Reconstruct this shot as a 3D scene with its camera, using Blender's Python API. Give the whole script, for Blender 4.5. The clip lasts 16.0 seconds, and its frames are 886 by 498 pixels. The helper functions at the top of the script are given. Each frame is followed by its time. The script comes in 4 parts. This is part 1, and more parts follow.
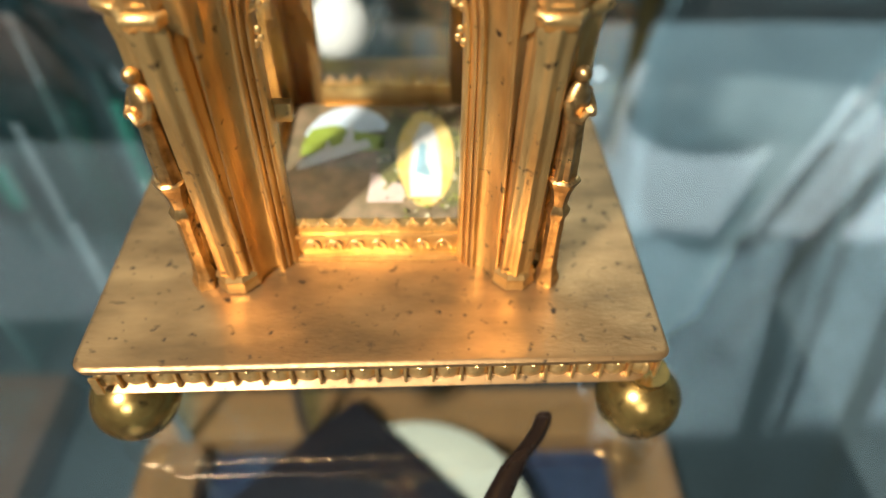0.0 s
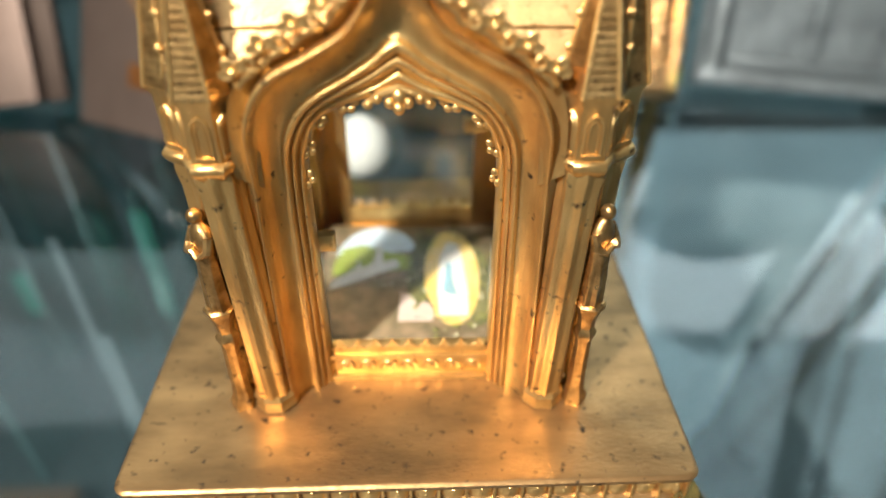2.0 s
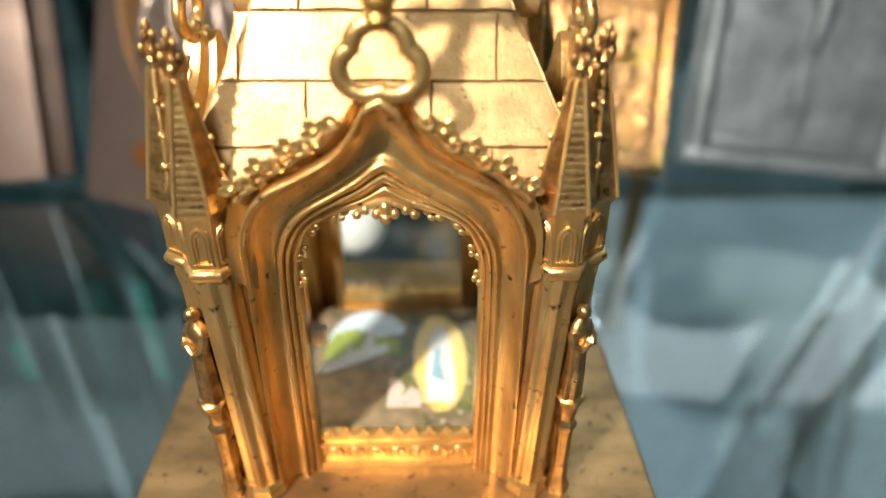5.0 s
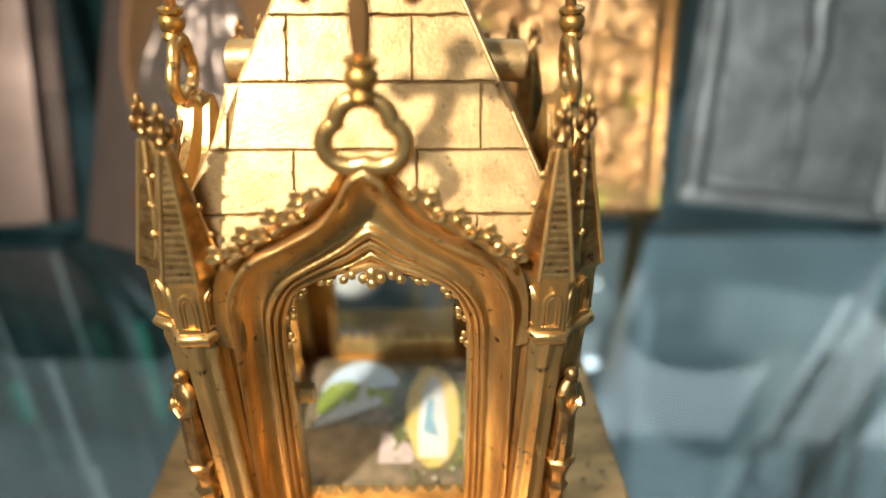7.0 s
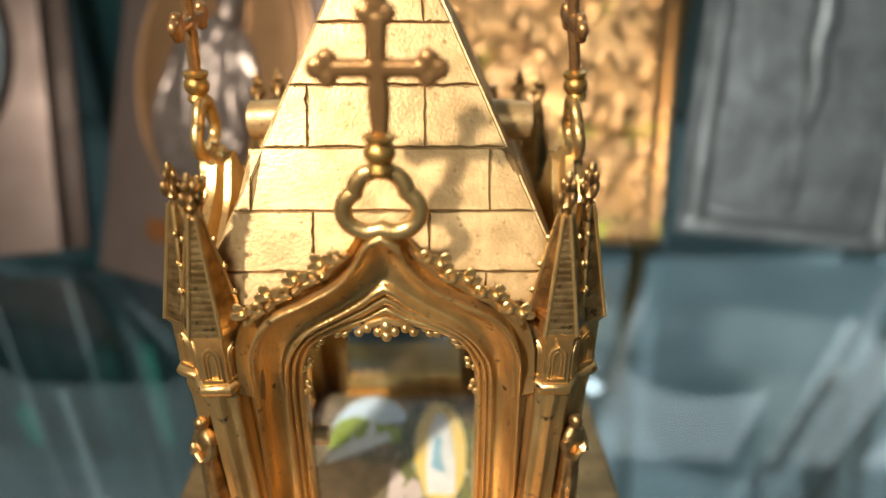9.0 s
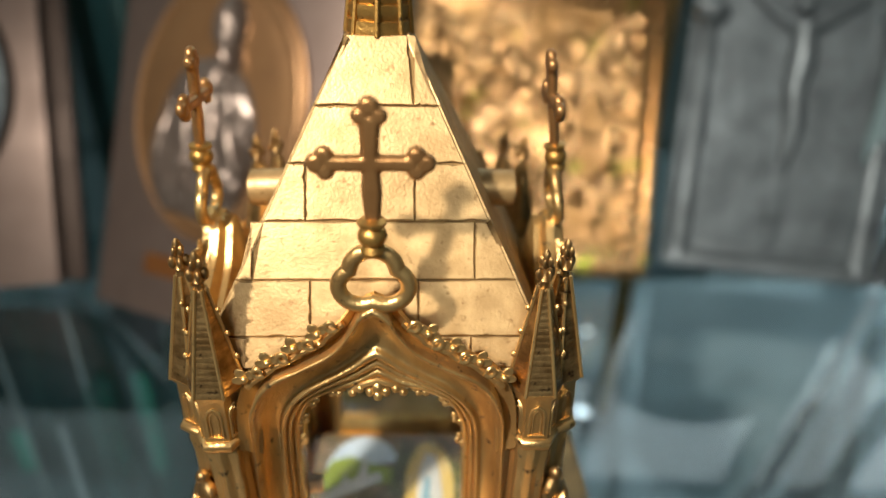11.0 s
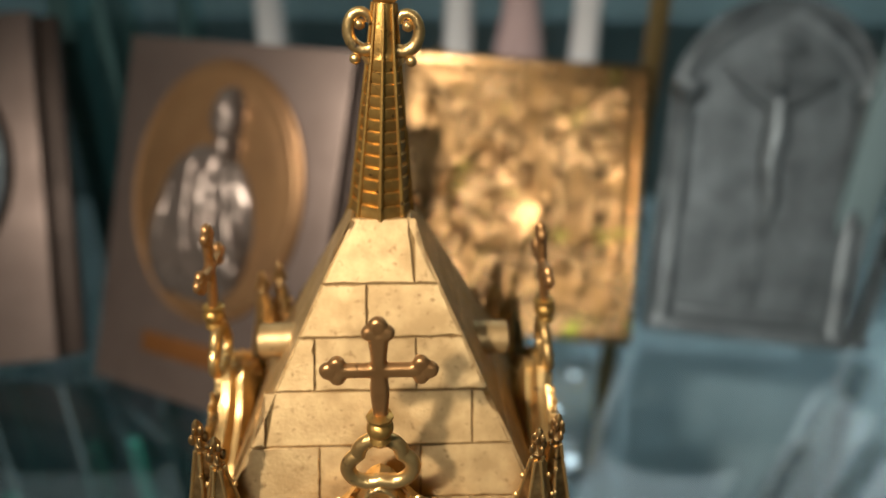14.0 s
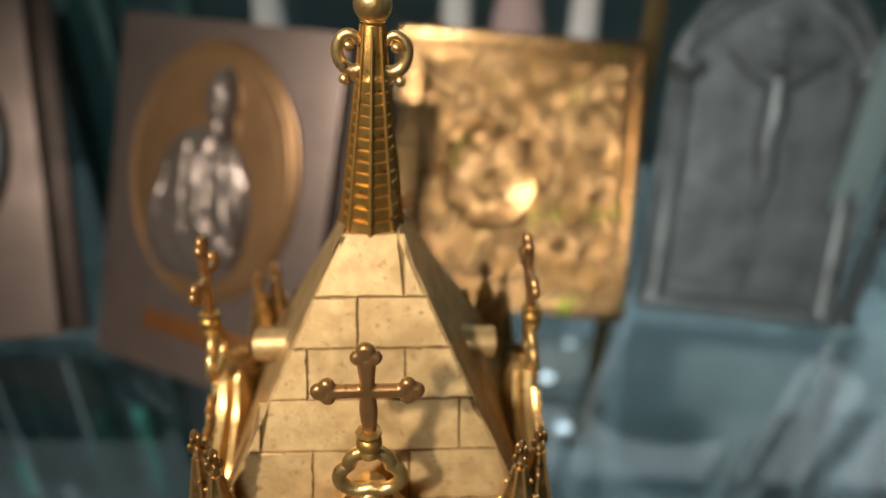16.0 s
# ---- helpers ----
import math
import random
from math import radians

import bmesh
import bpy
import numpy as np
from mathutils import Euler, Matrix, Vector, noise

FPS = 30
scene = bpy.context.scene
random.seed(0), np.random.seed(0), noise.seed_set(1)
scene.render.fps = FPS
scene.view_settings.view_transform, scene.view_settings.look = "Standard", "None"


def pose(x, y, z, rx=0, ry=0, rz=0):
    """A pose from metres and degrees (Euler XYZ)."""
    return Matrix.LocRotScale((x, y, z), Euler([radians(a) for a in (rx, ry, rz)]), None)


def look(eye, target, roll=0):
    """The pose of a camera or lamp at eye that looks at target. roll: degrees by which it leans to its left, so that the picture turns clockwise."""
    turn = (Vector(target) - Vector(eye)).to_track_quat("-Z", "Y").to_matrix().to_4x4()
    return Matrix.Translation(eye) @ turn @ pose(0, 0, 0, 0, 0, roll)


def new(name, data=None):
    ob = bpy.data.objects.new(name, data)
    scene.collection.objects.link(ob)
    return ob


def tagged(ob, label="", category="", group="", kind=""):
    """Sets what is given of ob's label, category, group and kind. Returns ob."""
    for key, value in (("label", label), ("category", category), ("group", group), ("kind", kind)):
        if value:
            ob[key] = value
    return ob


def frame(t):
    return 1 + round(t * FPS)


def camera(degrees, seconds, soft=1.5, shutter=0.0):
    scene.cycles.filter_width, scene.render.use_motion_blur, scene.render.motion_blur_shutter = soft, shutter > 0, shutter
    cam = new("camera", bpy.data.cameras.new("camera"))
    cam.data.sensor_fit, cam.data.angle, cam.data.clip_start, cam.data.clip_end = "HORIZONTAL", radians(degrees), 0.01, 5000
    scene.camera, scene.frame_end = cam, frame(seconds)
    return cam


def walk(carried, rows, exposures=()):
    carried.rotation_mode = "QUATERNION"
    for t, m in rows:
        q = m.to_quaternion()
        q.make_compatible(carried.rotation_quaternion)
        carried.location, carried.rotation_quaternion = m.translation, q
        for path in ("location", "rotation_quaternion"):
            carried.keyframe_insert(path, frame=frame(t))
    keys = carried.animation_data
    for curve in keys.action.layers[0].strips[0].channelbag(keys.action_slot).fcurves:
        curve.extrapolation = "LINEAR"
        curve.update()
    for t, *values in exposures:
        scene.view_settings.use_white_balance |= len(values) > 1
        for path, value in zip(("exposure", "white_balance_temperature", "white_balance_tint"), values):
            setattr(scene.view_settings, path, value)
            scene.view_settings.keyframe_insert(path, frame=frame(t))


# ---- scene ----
cam = camera(67.57, 16.0)
PATH = [
    (0, (0.0135, -0.0864, 0.1429), (0.0543, 1.3159, -1.2825), 0.92),
    (0.5, (0.0128, -0.0878, 0.1456), (0.0497, 1.3700, -1.2232), 0.72),
    (1, (0.0121, -0.0894, 0.1471), (0.0507, 1.4208, -1.1635), 0.57),
    (1.5, (0.0096, -0.0891, 0.1485), (0.0466, 1.4653, -1.1094), 0.53),
    (2, (0.0064, -0.0882, 0.1530), (0.0423, 1.5048, -1.0558), 0.37),
    (2.5, (0.0061, -0.0890, 0.1533), (0.0454, 1.5325, -1.0168), 0.38),
    (3, (0.0061, -0.0902, 0.1543), (0.0515, 1.5441, -0.9978), 0.64),
    (3.5, (0.0078, -0.0895, 0.1581), (0.0536, 1.5653, -0.9642), 0.51),
    (4, (0.0077, -0.0898, 0.1615), (0.0531, 1.5770, -0.9428), 0.65),
    (6.5, (0.0128, -0.0886, 0.1680), (0.0435, 1.6433, -0.8316), 0.35),
    (7, (0.0129, -0.0874, 0.1708), (0.0406, 1.6537, -0.8129), 0.32),
    (7.5, (0.0111, -0.0859, 0.1737), (0.0379, 1.6653, -0.7921), 0.51),
    (8, (0.0095, -0.0865, 0.1764), (0.0341, 1.6722, -0.7755), 0.57),
    (8.5, (0.0097, -0.0880, 0.1800), (0.0320, 1.6692, -0.7749), 0.32),
    (9, (0.0110, -0.0896, 0.1816), (0.0329, 1.6730, -0.7633), 0.39),
    (11.5, (0.0121, -0.0965, 0.2026), (0.0641, 1.6870, -0.7010), 0.77),
    (12, (0.0128, -0.0997, 0.2090), (0.0741, 1.6864, -0.6889), 0.51),
    (12.5, (0.0135, -0.0976, 0.2158), (0.0777, 1.6940, -0.6708), 0.61),
    (13, (0.0124, -0.0928, 0.2238), (0.0839, 1.7024, -0.6550), 0.43),
    (13.5, (0.0123, -0.0894, 0.2296), (0.0931, 1.7077, -0.6443), 0.67),
    (14, (0.0085, -0.0879, 0.2342), (0.0954, 1.7100, -0.6377), 0.95),
    (14.5, (0.0086, -0.0881, 0.2357), (0.0962, 1.7095, -0.6367), 1.00),
    (15, (0.0116, -0.0865, 0.2410), (0.1015, 1.7059, -0.6416), 0.99),
    (15.5, (0.0124, -0.0865, 0.2436), (0.1005, 1.6875, -0.6756), 1.20),
    (16, (0.0112, -0.0849, 0.2483), (0.0966, 1.6518, -0.7399), 1.25),
]
walk(cam, [(t, look(eye, target, roll)) for t, eye, target, roll in PATH],
     [(0.0, 0.90), (1.5, 0.92), (3.5, 0.86), (6.5, 0.54), (8.5, 0.31), (11.5, 0.02), (12.5, -0.10), (16.0, -0.24)])
cam.data.dof.use_dof = True
cam.data.dof.focus_distance = 0.138
cam.data.dof.aperture_fstop = 6.0

# ---- world and lights ----
world = bpy.data.worlds.new("world")
scene.world = world
world.use_nodes = True
world.node_tree.nodes["Background"].inputs[0].default_value = (0.75, 0.86, 1.0, 1)
world.node_tree.nodes["Background"].inputs[1].default_value = 0.25


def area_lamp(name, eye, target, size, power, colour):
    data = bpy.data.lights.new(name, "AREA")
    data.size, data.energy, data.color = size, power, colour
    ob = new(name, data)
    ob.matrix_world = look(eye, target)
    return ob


key = bpy.data.lights.new("key_spot", "SPOT")
key.energy, key.color, key.shadow_soft_size = 50.0, (1.0, 0.89, 0.78), 0.026
key.spot_size, key.spot_blend = radians(58), 1.0
new("key_spot", key).matrix_world = look((-0.36, -0.46, 0.68), (0.012, 0.04, 0.085))
# Added front fill, unseen; aimed by the spire's shadow on the copper plaque.
area_lamp("front_fill_lamp", (-0.05, -1.15, 0.66), (0.0, 0.1, 0.05), 0.42, 3.6, (1.0, 0.95, 0.88))


# ---- materials ----
def material(name, colour, rough=0.4, metal=0.0, dark=None, scale=60.0, amount=0.5, spots=0.0, spot_scale=300.0, bump=0.1, fine=900.0,
             spot_colour=(0.03, 0.02, 0.012), rough_var=0.12, stretch=(1, 1, 1), vary=0.0):
    """A worn surface: large stains, fine grain, small dark spots, uneven roughness and bump."""
    m = bpy.data.materials.new(name)
    m.use_nodes = True
    nt = m.node_tree
    b = nt.nodes["Principled BSDF"]
    b.inputs["Metallic"].default_value = metal
    tc = nt.nodes.new("ShaderNodeTexCoord")
    mp = nt.nodes.new("ShaderNodeMapping")
    mp.inputs["Scale"].default_value = stretch
    nt.links.new(tc.outputs["Object"], mp.inputs[0])
    n1 = nt.nodes.new("ShaderNodeTexNoise")
    n1.inputs["Scale"].default_value, n1.inputs["Detail"].default_value = scale, 5
    nt.links.new(mp.outputs[0], n1.inputs["Vector"])
    r1 = nt.nodes.new("ShaderNodeValToRGB")
    r1.color_ramp.elements[0].position, r1.color_ramp.elements[1].position = 0.35, 0.68
    r1.color_ramp.elements[0].color = (*(dark or tuple(c * 0.6 for c in colour)), 1)
    r1.color_ramp.elements[1].color = (*colour, 1)
    nt.links.new(n1.outputs["Fac"], r1.inputs[0])
    mix = nt.nodes.new("ShaderNodeMix")
    mix.data_type = "RGBA"
    mix.inputs["Factor"].default_value = amount
    mix.inputs["A"].default_value = (*colour, 1)
    nt.links.new(r1.outputs[0], mix.inputs["B"])
    out = mix.outputs["Result"]
    n2 = nt.nodes.new("ShaderNodeTexNoise")
    n2.inputs["Scale"].default_value, n2.inputs["Detail"].default_value = fine, 4
    nt.links.new(mp.outputs[0], n2.inputs["Vector"])
    if spots:
        n3 = nt.nodes.new("ShaderNodeTexNoise")
        n3.inputs["Scale"].default_value, n3.inputs["Detail"].default_value = spot_scale, 3
        nt.links.new(tc.outputs["Object"], n3.inputs["Vector"])
        r3 = nt.nodes.new("ShaderNodeValToRGB")
        r3.color_ramp.elements[0].position, r3.color_ramp.elements[1].position = 0.66 - 0.1 * spots, 0.74
        nt.links.new(n3.outputs["Fac"], r3.inputs[0])
        mx = nt.nodes.new("ShaderNodeMix")
        mx.data_type = "RGBA"
        nt.links.new(r3.outputs[0], mx.inputs["Factor"])
        nt.links.new(out, mx.inputs["A"])
        mx.inputs["B"].default_value = (*spot_colour, 1)
        out = mx.outputs["Result"]
    if vary:
        oi = nt.nodes.new("ShaderNodeObjectInfo")
        mr = nt.nodes.new("ShaderNodeMapRange")
        mr.inputs["To Min"].default_value, mr.inputs["To Max"].default_value = 1 - vary, 1 + vary
        nt.links.new(oi.outputs["Random"], mr.inputs["Value"])
        hs = nt.nodes.new("ShaderNodeHueSaturation")
        nt.links.new(mr.outputs[0], hs.inputs["Value"])
        nt.links.new(out, hs.inputs["Color"])
        out = hs.outputs[0]
    nt.links.new(out, b.inputs["Base Color"])
    rr = nt.nodes.new("ShaderNodeMapRange")
    rr.inputs["To Min"].default_value, rr.inputs["To Max"].default_value = rough + rough_var, max(0.05, rough - rough_var)
    nt.links.new(n1.outputs["Fac"], rr.inputs["Value"])
    nt.links.new(rr.outputs[0], b.inputs["Roughness"])
    bp = nt.nodes.new("ShaderNodeBump")
    bp.inputs["Strength"].default_value, bp.inputs["Distance"].default_value = bump, 0.0006
    nt.links.new(n2.outputs["Fac"], bp.inputs["Height"])
    nt.links.new(bp.outputs[0], b.inputs["Normal"])
    return m


def sheet_glass(name, tint, base=0.045):
    """Flat clear glass: lets light straight through, mirrors more at a slant."""
    m = bpy.data.materials.new(name)
    m.use_nodes = True
    nt = m.node_tree
    nt.nodes.remove(nt.nodes["Principled BSDF"])
    tr, gl, lw, mx = (nt.nodes.new("ShaderNode" + k) for k in ("BsdfTransparent", "BsdfGlossy", "LayerWeight", "MixShader"))
    tr.inputs["Color"].default_value = (*tint, 1)
    gl.inputs["Roughness"].default_value = 0.01
    lw.inputs["Blend"].default_value = 0.5
    pw, ma = nt.nodes.new("ShaderNodeMath"), nt.nodes.new("ShaderNodeMath")
    pw.operation, ma.operation = "POWER", "MULTIPLY_ADD"
    pw.inputs[1].default_value = 5.0
    ma.inputs[1].default_value, ma.inputs[2].default_value = 1 - base, base
    nt.links.new(lw.outputs["Facing"], pw.inputs[0])
    nt.links.new(pw.outputs[0], ma.inputs[0])
    nt.links.new(ma.outputs[0], mx.inputs[0])
    nt.links.new(tr.outputs[0], mx.inputs[1])
    nt.links.new(gl.outputs[0], mx.inputs[2])
    nt.links.new(mx.outputs[0], nt.nodes["Material Output"].inputs[0])
    return m


def glow_material(name, colour, strength):
    m = bpy.data.materials.new(name)
    m.use_nodes = True
    b = m.node_tree.nodes["Principled BSDF"]
    b.inputs["Base Color"].default_value = (*colour, 1)
    b.inputs["Emission Color"].default_value = (*colour, 1)
    b.inputs["Emission Strength"].default_value = strength
    return m


GILT = material("gilt_brass", (0.86, 0.585, 0.235), 0.34, 0.88, (0.46, 0.275, 0.095), 110, 0.92, 0.28, 330, 0.28, 1300, (0.07, 0.045, 0.03), 0.14, (1, 1, 0.4))
# tarnished gilt, darkened further for the weaker light on spirelets, finials and figures
DARK_GILT = material("darkened_gilt", (0.66, 0.42, 0.17), 0.33, 0.92, (0.24, 0.14, 0.05), 260, 0.95, 0.40, 500, 0.2, 1500, (0.05, 0.03, 0.02))
PLATE = material("worn_brass_plate", (0.46, 0.275, 0.115), 0.40, 0.82, (0.20, 0.125, 0.055), 90, 0.97, 0.46, 360, 0.20, 1300, (0.06, 0.045, 0.03), 0.14, (0.45, 1, 1))
ROOF = material("pale_brass_roof", (0.60, 0.405, 0.18), 0.42, 0.62, (0.38, 0.24, 0.095), 190, 0.80, 0.55, 620, 0.15, 1400, (0.30, 0.175, 0.065), 0.1, (1, 1, 1), 0.06)
JOINT = material("tarnished_joint", (0.24, 0.15, 0.06), 0.5, 1.0)
SPIRE = material("aged_brass_spire", (0.58, 0.34, 0.09), 0.38, 0.85, (0.30, 0.16, 0.04), 220, 0.8, 0.4, 600, 0.2, 1800, (0.04, 0.025, 0.015))
FEET = material("polished_brass_feet", (0.56, 0.38, 0.12), 0.24, 0.92, (0.20, 0.13, 0.04), 150, 0.9, 0.58, 300, 0.06, 900, (0.05, 0.035, 0.02))
BRONZE = material("brown_bronze", (0.20, 0.15, 0.125), 0.45, 0.7, (0.13, 0.095, 0.078), 30, 0.7, 0.0, 200, 0.12, 700)
BRONZE_OVAL = material("chestnut_bronze", (0.34, 0.19, 0.085), 0.40, 0.7, (0.20, 0.11, 0.05), 35, 0.8, 0.0, 200, 0.1, 700)
BRONZE_DARK = material("dark_bronze_edge", (0.045, 0.03, 0.022), 0.5, 0.6)
LABEL = material("reddish_bronze_label", (0.30, 0.12, 0.035), 0.4, 0.7)
PEWTER = material("grey_pewter", (0.16, 0.195, 0.21), 0.47, 0.50, (0.065, 0.082, 0.09), 40, 0.8, 0.2, 160, 0.25, 500, (0.04, 0.045, 0.05))
# the copper's yellow-green spots are reflected green glints painted into its colour
COPPER = material("hammered_copper_gilt", (0.59, 0.37, 0.175), 0.28, 1.0, (0.40, 0.23, 0.08), 45, 0.8, 0.62, 38, 0.3, 420, (0.50, 0.52, 0.08))
OAK = material("oak_frame", (0.42, 0.22, 0.09), 0.45, 0.0, (0.30, 0.14, 0.05), 22, 0.8, 0.0, 200, 0.15, 300, stretch=(0.25, 1, 1))
# wood of the left tray, its shade put into a darker colour
SHADED_WOOD = material("shaded_wood_frame", (0.15, 0.075, 0.035), 0.45, 0.0, (0.09, 0.045, 0.02), 22, 0.8, 0.0, 200, 0.15, 300, stretch=(0.25, 1, 1))
IRON = material("black_bronze", (0.035, 0.022, 0.016), 0.28, 0.5, (0.015, 0.01, 0.008), 120, 0.8, 0, 200, 0.25, 500)
VELVET = material("navy_velvet", (0.018, 0.03, 0.075), 0.8, 0.0, (0.03, 0.05, 0.11), 90, 0.8, 0, 200, 0.2, 600)
BLACK = material("black_card", (0.012, 0.01, 0.016), 0.55)
IVORY = material("ivory_dish", (0.78, 0.74, 0.58), 0.35, 0.0, (0.70, 0.66, 0.50), 30, 0.6)
TEALWALL = material("grey_green_wall", (0.36, 0.46, 0.47), 0.7, 0.0, (0.27, 0.37, 0.38), 3, 0.8, 0, 200, 0.1, 60)
CEILING = material("white_ceiling", (0.78, 0.80, 0.80), 0.8, 0.0, (0.70, 0.73, 0.74), 2, 0.5, 0, 200, 0.1, 60)
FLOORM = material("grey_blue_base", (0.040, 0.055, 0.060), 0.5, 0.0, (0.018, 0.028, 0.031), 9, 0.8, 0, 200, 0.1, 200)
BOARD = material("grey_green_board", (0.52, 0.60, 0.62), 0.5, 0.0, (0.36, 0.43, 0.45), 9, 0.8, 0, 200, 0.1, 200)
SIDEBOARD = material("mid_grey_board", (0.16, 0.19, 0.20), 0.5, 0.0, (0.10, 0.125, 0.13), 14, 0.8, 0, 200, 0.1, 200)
STEEL = material("grey_steel_post", (0.42, 0.46, 0.48), 0.28, 1.0, (0.30, 0.34, 0.36), 30, 0.6)
POSTBRASS = material("dull_brass_post", (0.40, 0.28, 0.12), 0.42, 0.9, (0.26, 0.18, 0.07), 40, 0.7)
GLASS = sheet_glass("clear_glass", (0.97, 0.99, 0.98))
BACKWALL = material("dark_teal_wall", (0.24, 0.34, 0.355), 0.6, 0.0, (0.14, 0.22, 0.235), 4, 0.8, 0, 200, 0.1, 60)
RUBBED = material("rubbed_bronze", (0.22, 0.18, 0.15), 0.38, 0.7, (0.17, 0.13, 0.105), 60, 0.8)
DARK_STREAK = material("dark_grey_streak", (0.07, 0.085, 0.09), 0.7, 0.0, (0.04, 0.05, 0.055), 40, 0.8)
PALEEDGE = material("pale_glass_edge", (0.46, 0.56, 0.58), 0.35, 0.0, (0.25, 0.34, 0.36), 30, 0.8)
GREYEDGE = material("grey_glass_edge", (0.18, 0.22, 0.235), 0.5, 0.0, (0.07, 0.11, 0.12), 30, 0.8)
SHELFGLASS = sheet_glass("shelf_glass", (0.72, 0.80, 0.82), 0.075)
TEALGLASS = sheet_glass("teal_glass", (0.72, 0.90, 0.88))
PANEL = glow_material("lit_ceiling_panel", (0.85, 0.95, 1.0), 2.6)
# glow of an invented panel, kept weak
PANEL_FILL = glow_material("dim_fill_panel", (0.80, 0.93, 0.95), 0.75)
TEALEDGE = material("bright_teal_glass_edge", (0.09, 0.175, 0.17), 0.15, 0.0, (0.05, 0.11, 0.105), 30, 0.8)
TURQUOISE = material("turquoise_streak_edge", (0.20, 0.72, 0.58), 0.15, 0.0, (0.06, 0.34, 0.27), 30, 0.8)
HAZE_SHEET = material("pale_blue_haze_sheet", (0.56, 0.635, 0.655), 0.6, 0.0, (0.44, 0.51, 0.53), 9, 0.7, 0, 200, 0.1, 200)
PORCELAIN = material("white_porcelain", (0.82, 0.83, 0.82), 0.2, 0.0, (0.74, 0.76, 0.76), 20, 0.5)
PINK = material("pink_porcelain", (0.62, 0.46, 0.44), 0.25, 0.0, (0.50, 0.38, 0.37), 20, 0.5)
SPECK_GLOW = glow_material("glowing_speck", (0.93, 0.97, 1.0), 3.0)
AGED = material("aged_copper_cross", (0.54, 0.29, 0.11), 0.33, 0.8, (0.34, 0.17, 0.06), 120, 0.8, 0.2, 330, 0.1, 1300)


# ---- mesh helpers ----
def mesh_of(name, bm, mat, smooth=True):
    me = bpy.data.meshes.new(name)
    bmesh.ops.recalc_face_normals(bm, faces=bm.faces)
    lay = bm.faces.layers.int.get("flat")
    curved = [not (lay and f[lay]) for f in bm.faces]
    bm.to_mesh(me)
    bm.free()
    me.materials.append(mat)
    if smooth:
        me.polygons.foreach_set("use_smooth", curved)
        me.set_sharp_from_angle(angle=radians(40))
    return me


def part(name, bm, mat, parent, label="", at=None):
    """One mesh object under a thing or a part; bm may be a bmesh or a mesh to share."""
    me = bm if isinstance(bm, bpy.types.Mesh) else mesh_of(name, bm, mat)
    ob = new(name, me)
    ob.parent = parent
    if at is not None:
        ob.matrix_basis = at
    return tagged(ob, label)


def thing(name, m, label, category, group="", kind=""):
    ob = new(name)
    ob.empty_display_size = 0.01
    ob.matrix_basis = m
    return tagged(ob, label, category, group, kind)


def solid(name, bm, mat, m, label, category="", group="", kind=""):
    ob = new(name, mesh_of(name, bm, mat))
    ob.matrix_basis = m
    return tagged(ob, label, category, group, kind)


def box(bm, x0, x1, y0, y1, z0, z1, bevel=0.0):
    lay = bm.faces.layers.int.get("flat") or bm.faces.layers.int.new("flat")
    old = set(bm.faces)
    r = bmesh.ops.create_cube(bm, size=1)
    vs = r["verts"]
    for v in vs:
        v.co = ((x0 + x1) / 2 + v.co.x * (x1 - x0), (y0 + y1) / 2 + v.co.y * (y1 - y0), (z0 + z1) / 2 + v.co.z * (z1 - z0))
    if bevel:
        es = list({e for v in vs for e in v.link_edges})
        bmesh.ops.bevel(bm, geom=es, offset=bevel, segments=2, affect="EDGES", profile=0.6)
    for f in bm.faces:
        if f not in old:
            f[lay] = 1
    return bm


def rings(bm, loops, cap=True):
    """Skin a list of closed loops of equal length."""
    vs = [[bm.verts.new(p) for p in lp] for lp in loops]
    n = len(vs[0])
    for a, b in zip(vs, vs[1:]):
        for i in range(n):
            bm.faces.new((a[i], a[(i + 1) % n], b[(i + 1) % n], b[i]))
    if cap:
        bm.faces.new(vs[0][::-1])
        bm.faces.new(vs[-1])
    return bm


def lathe(bm, profile, n=24, cx=0.0, cy=0.0, turn=0.0, flute=0.0, lobes=8):
    loops = []
    for r, z in profile:
        lp = []
        for i in range(n):
            a = 2 * math.pi * i / n + turn
            rr = r * (1 + flute * math.cos(lobes * a))
            lp.append((cx + rr * math.cos(a), cy + rr * math.sin(a), z))
        loops.append(lp)
    return rings(bm, loops)


def ball(bm, c, r, sub=2, squash=(1, 1, 1)):
    vs = bmesh.ops.create_icosphere(bm, subdivisions=sub, radius=1)["verts"]
    for v in vs:
        v.co = (c[0] + v.co.x * r * squash[0], c[1] + v.co.y * r * squash[1], c[2] + v.co.z * r * squash[2])
    return bm


def tube(bm, pts, radius, n=8, closed=False):
    """A round bar along points; radius may be a number or a list."""
    pts = [Vector(p) for p in pts]
    rad = radius if isinstance(radius, (list, tuple)) else [radius] * len(pts)
    loops, prev = [], None
    m = len(pts)
    for i, p in enumerate(pts):
        a, b = (pts[i - 1], pts[(i + 1) % m]) if closed else (pts[max(i - 1, 0)], pts[min(i + 1, m - 1)])
        d = (b - a).normalized()
        u = prev - d * prev.dot(d) if prev is not None else d.orthogonal()
        u.normalize()
        prev = u
        w = d.cross(u)
        loops.append([p + (u * math.cos(2 * math.pi * k / n) + w * math.sin(2 * math.pi * k / n)) * rad[i] for k in range(n)])
    if closed:
        loops.append(loops[0])
        rings(bm, loops, False)
        bmesh.ops.remove_doubles(bm, verts=bm.verts, dist=1e-7)
    else:
        rings(bm, loops)
    return bm


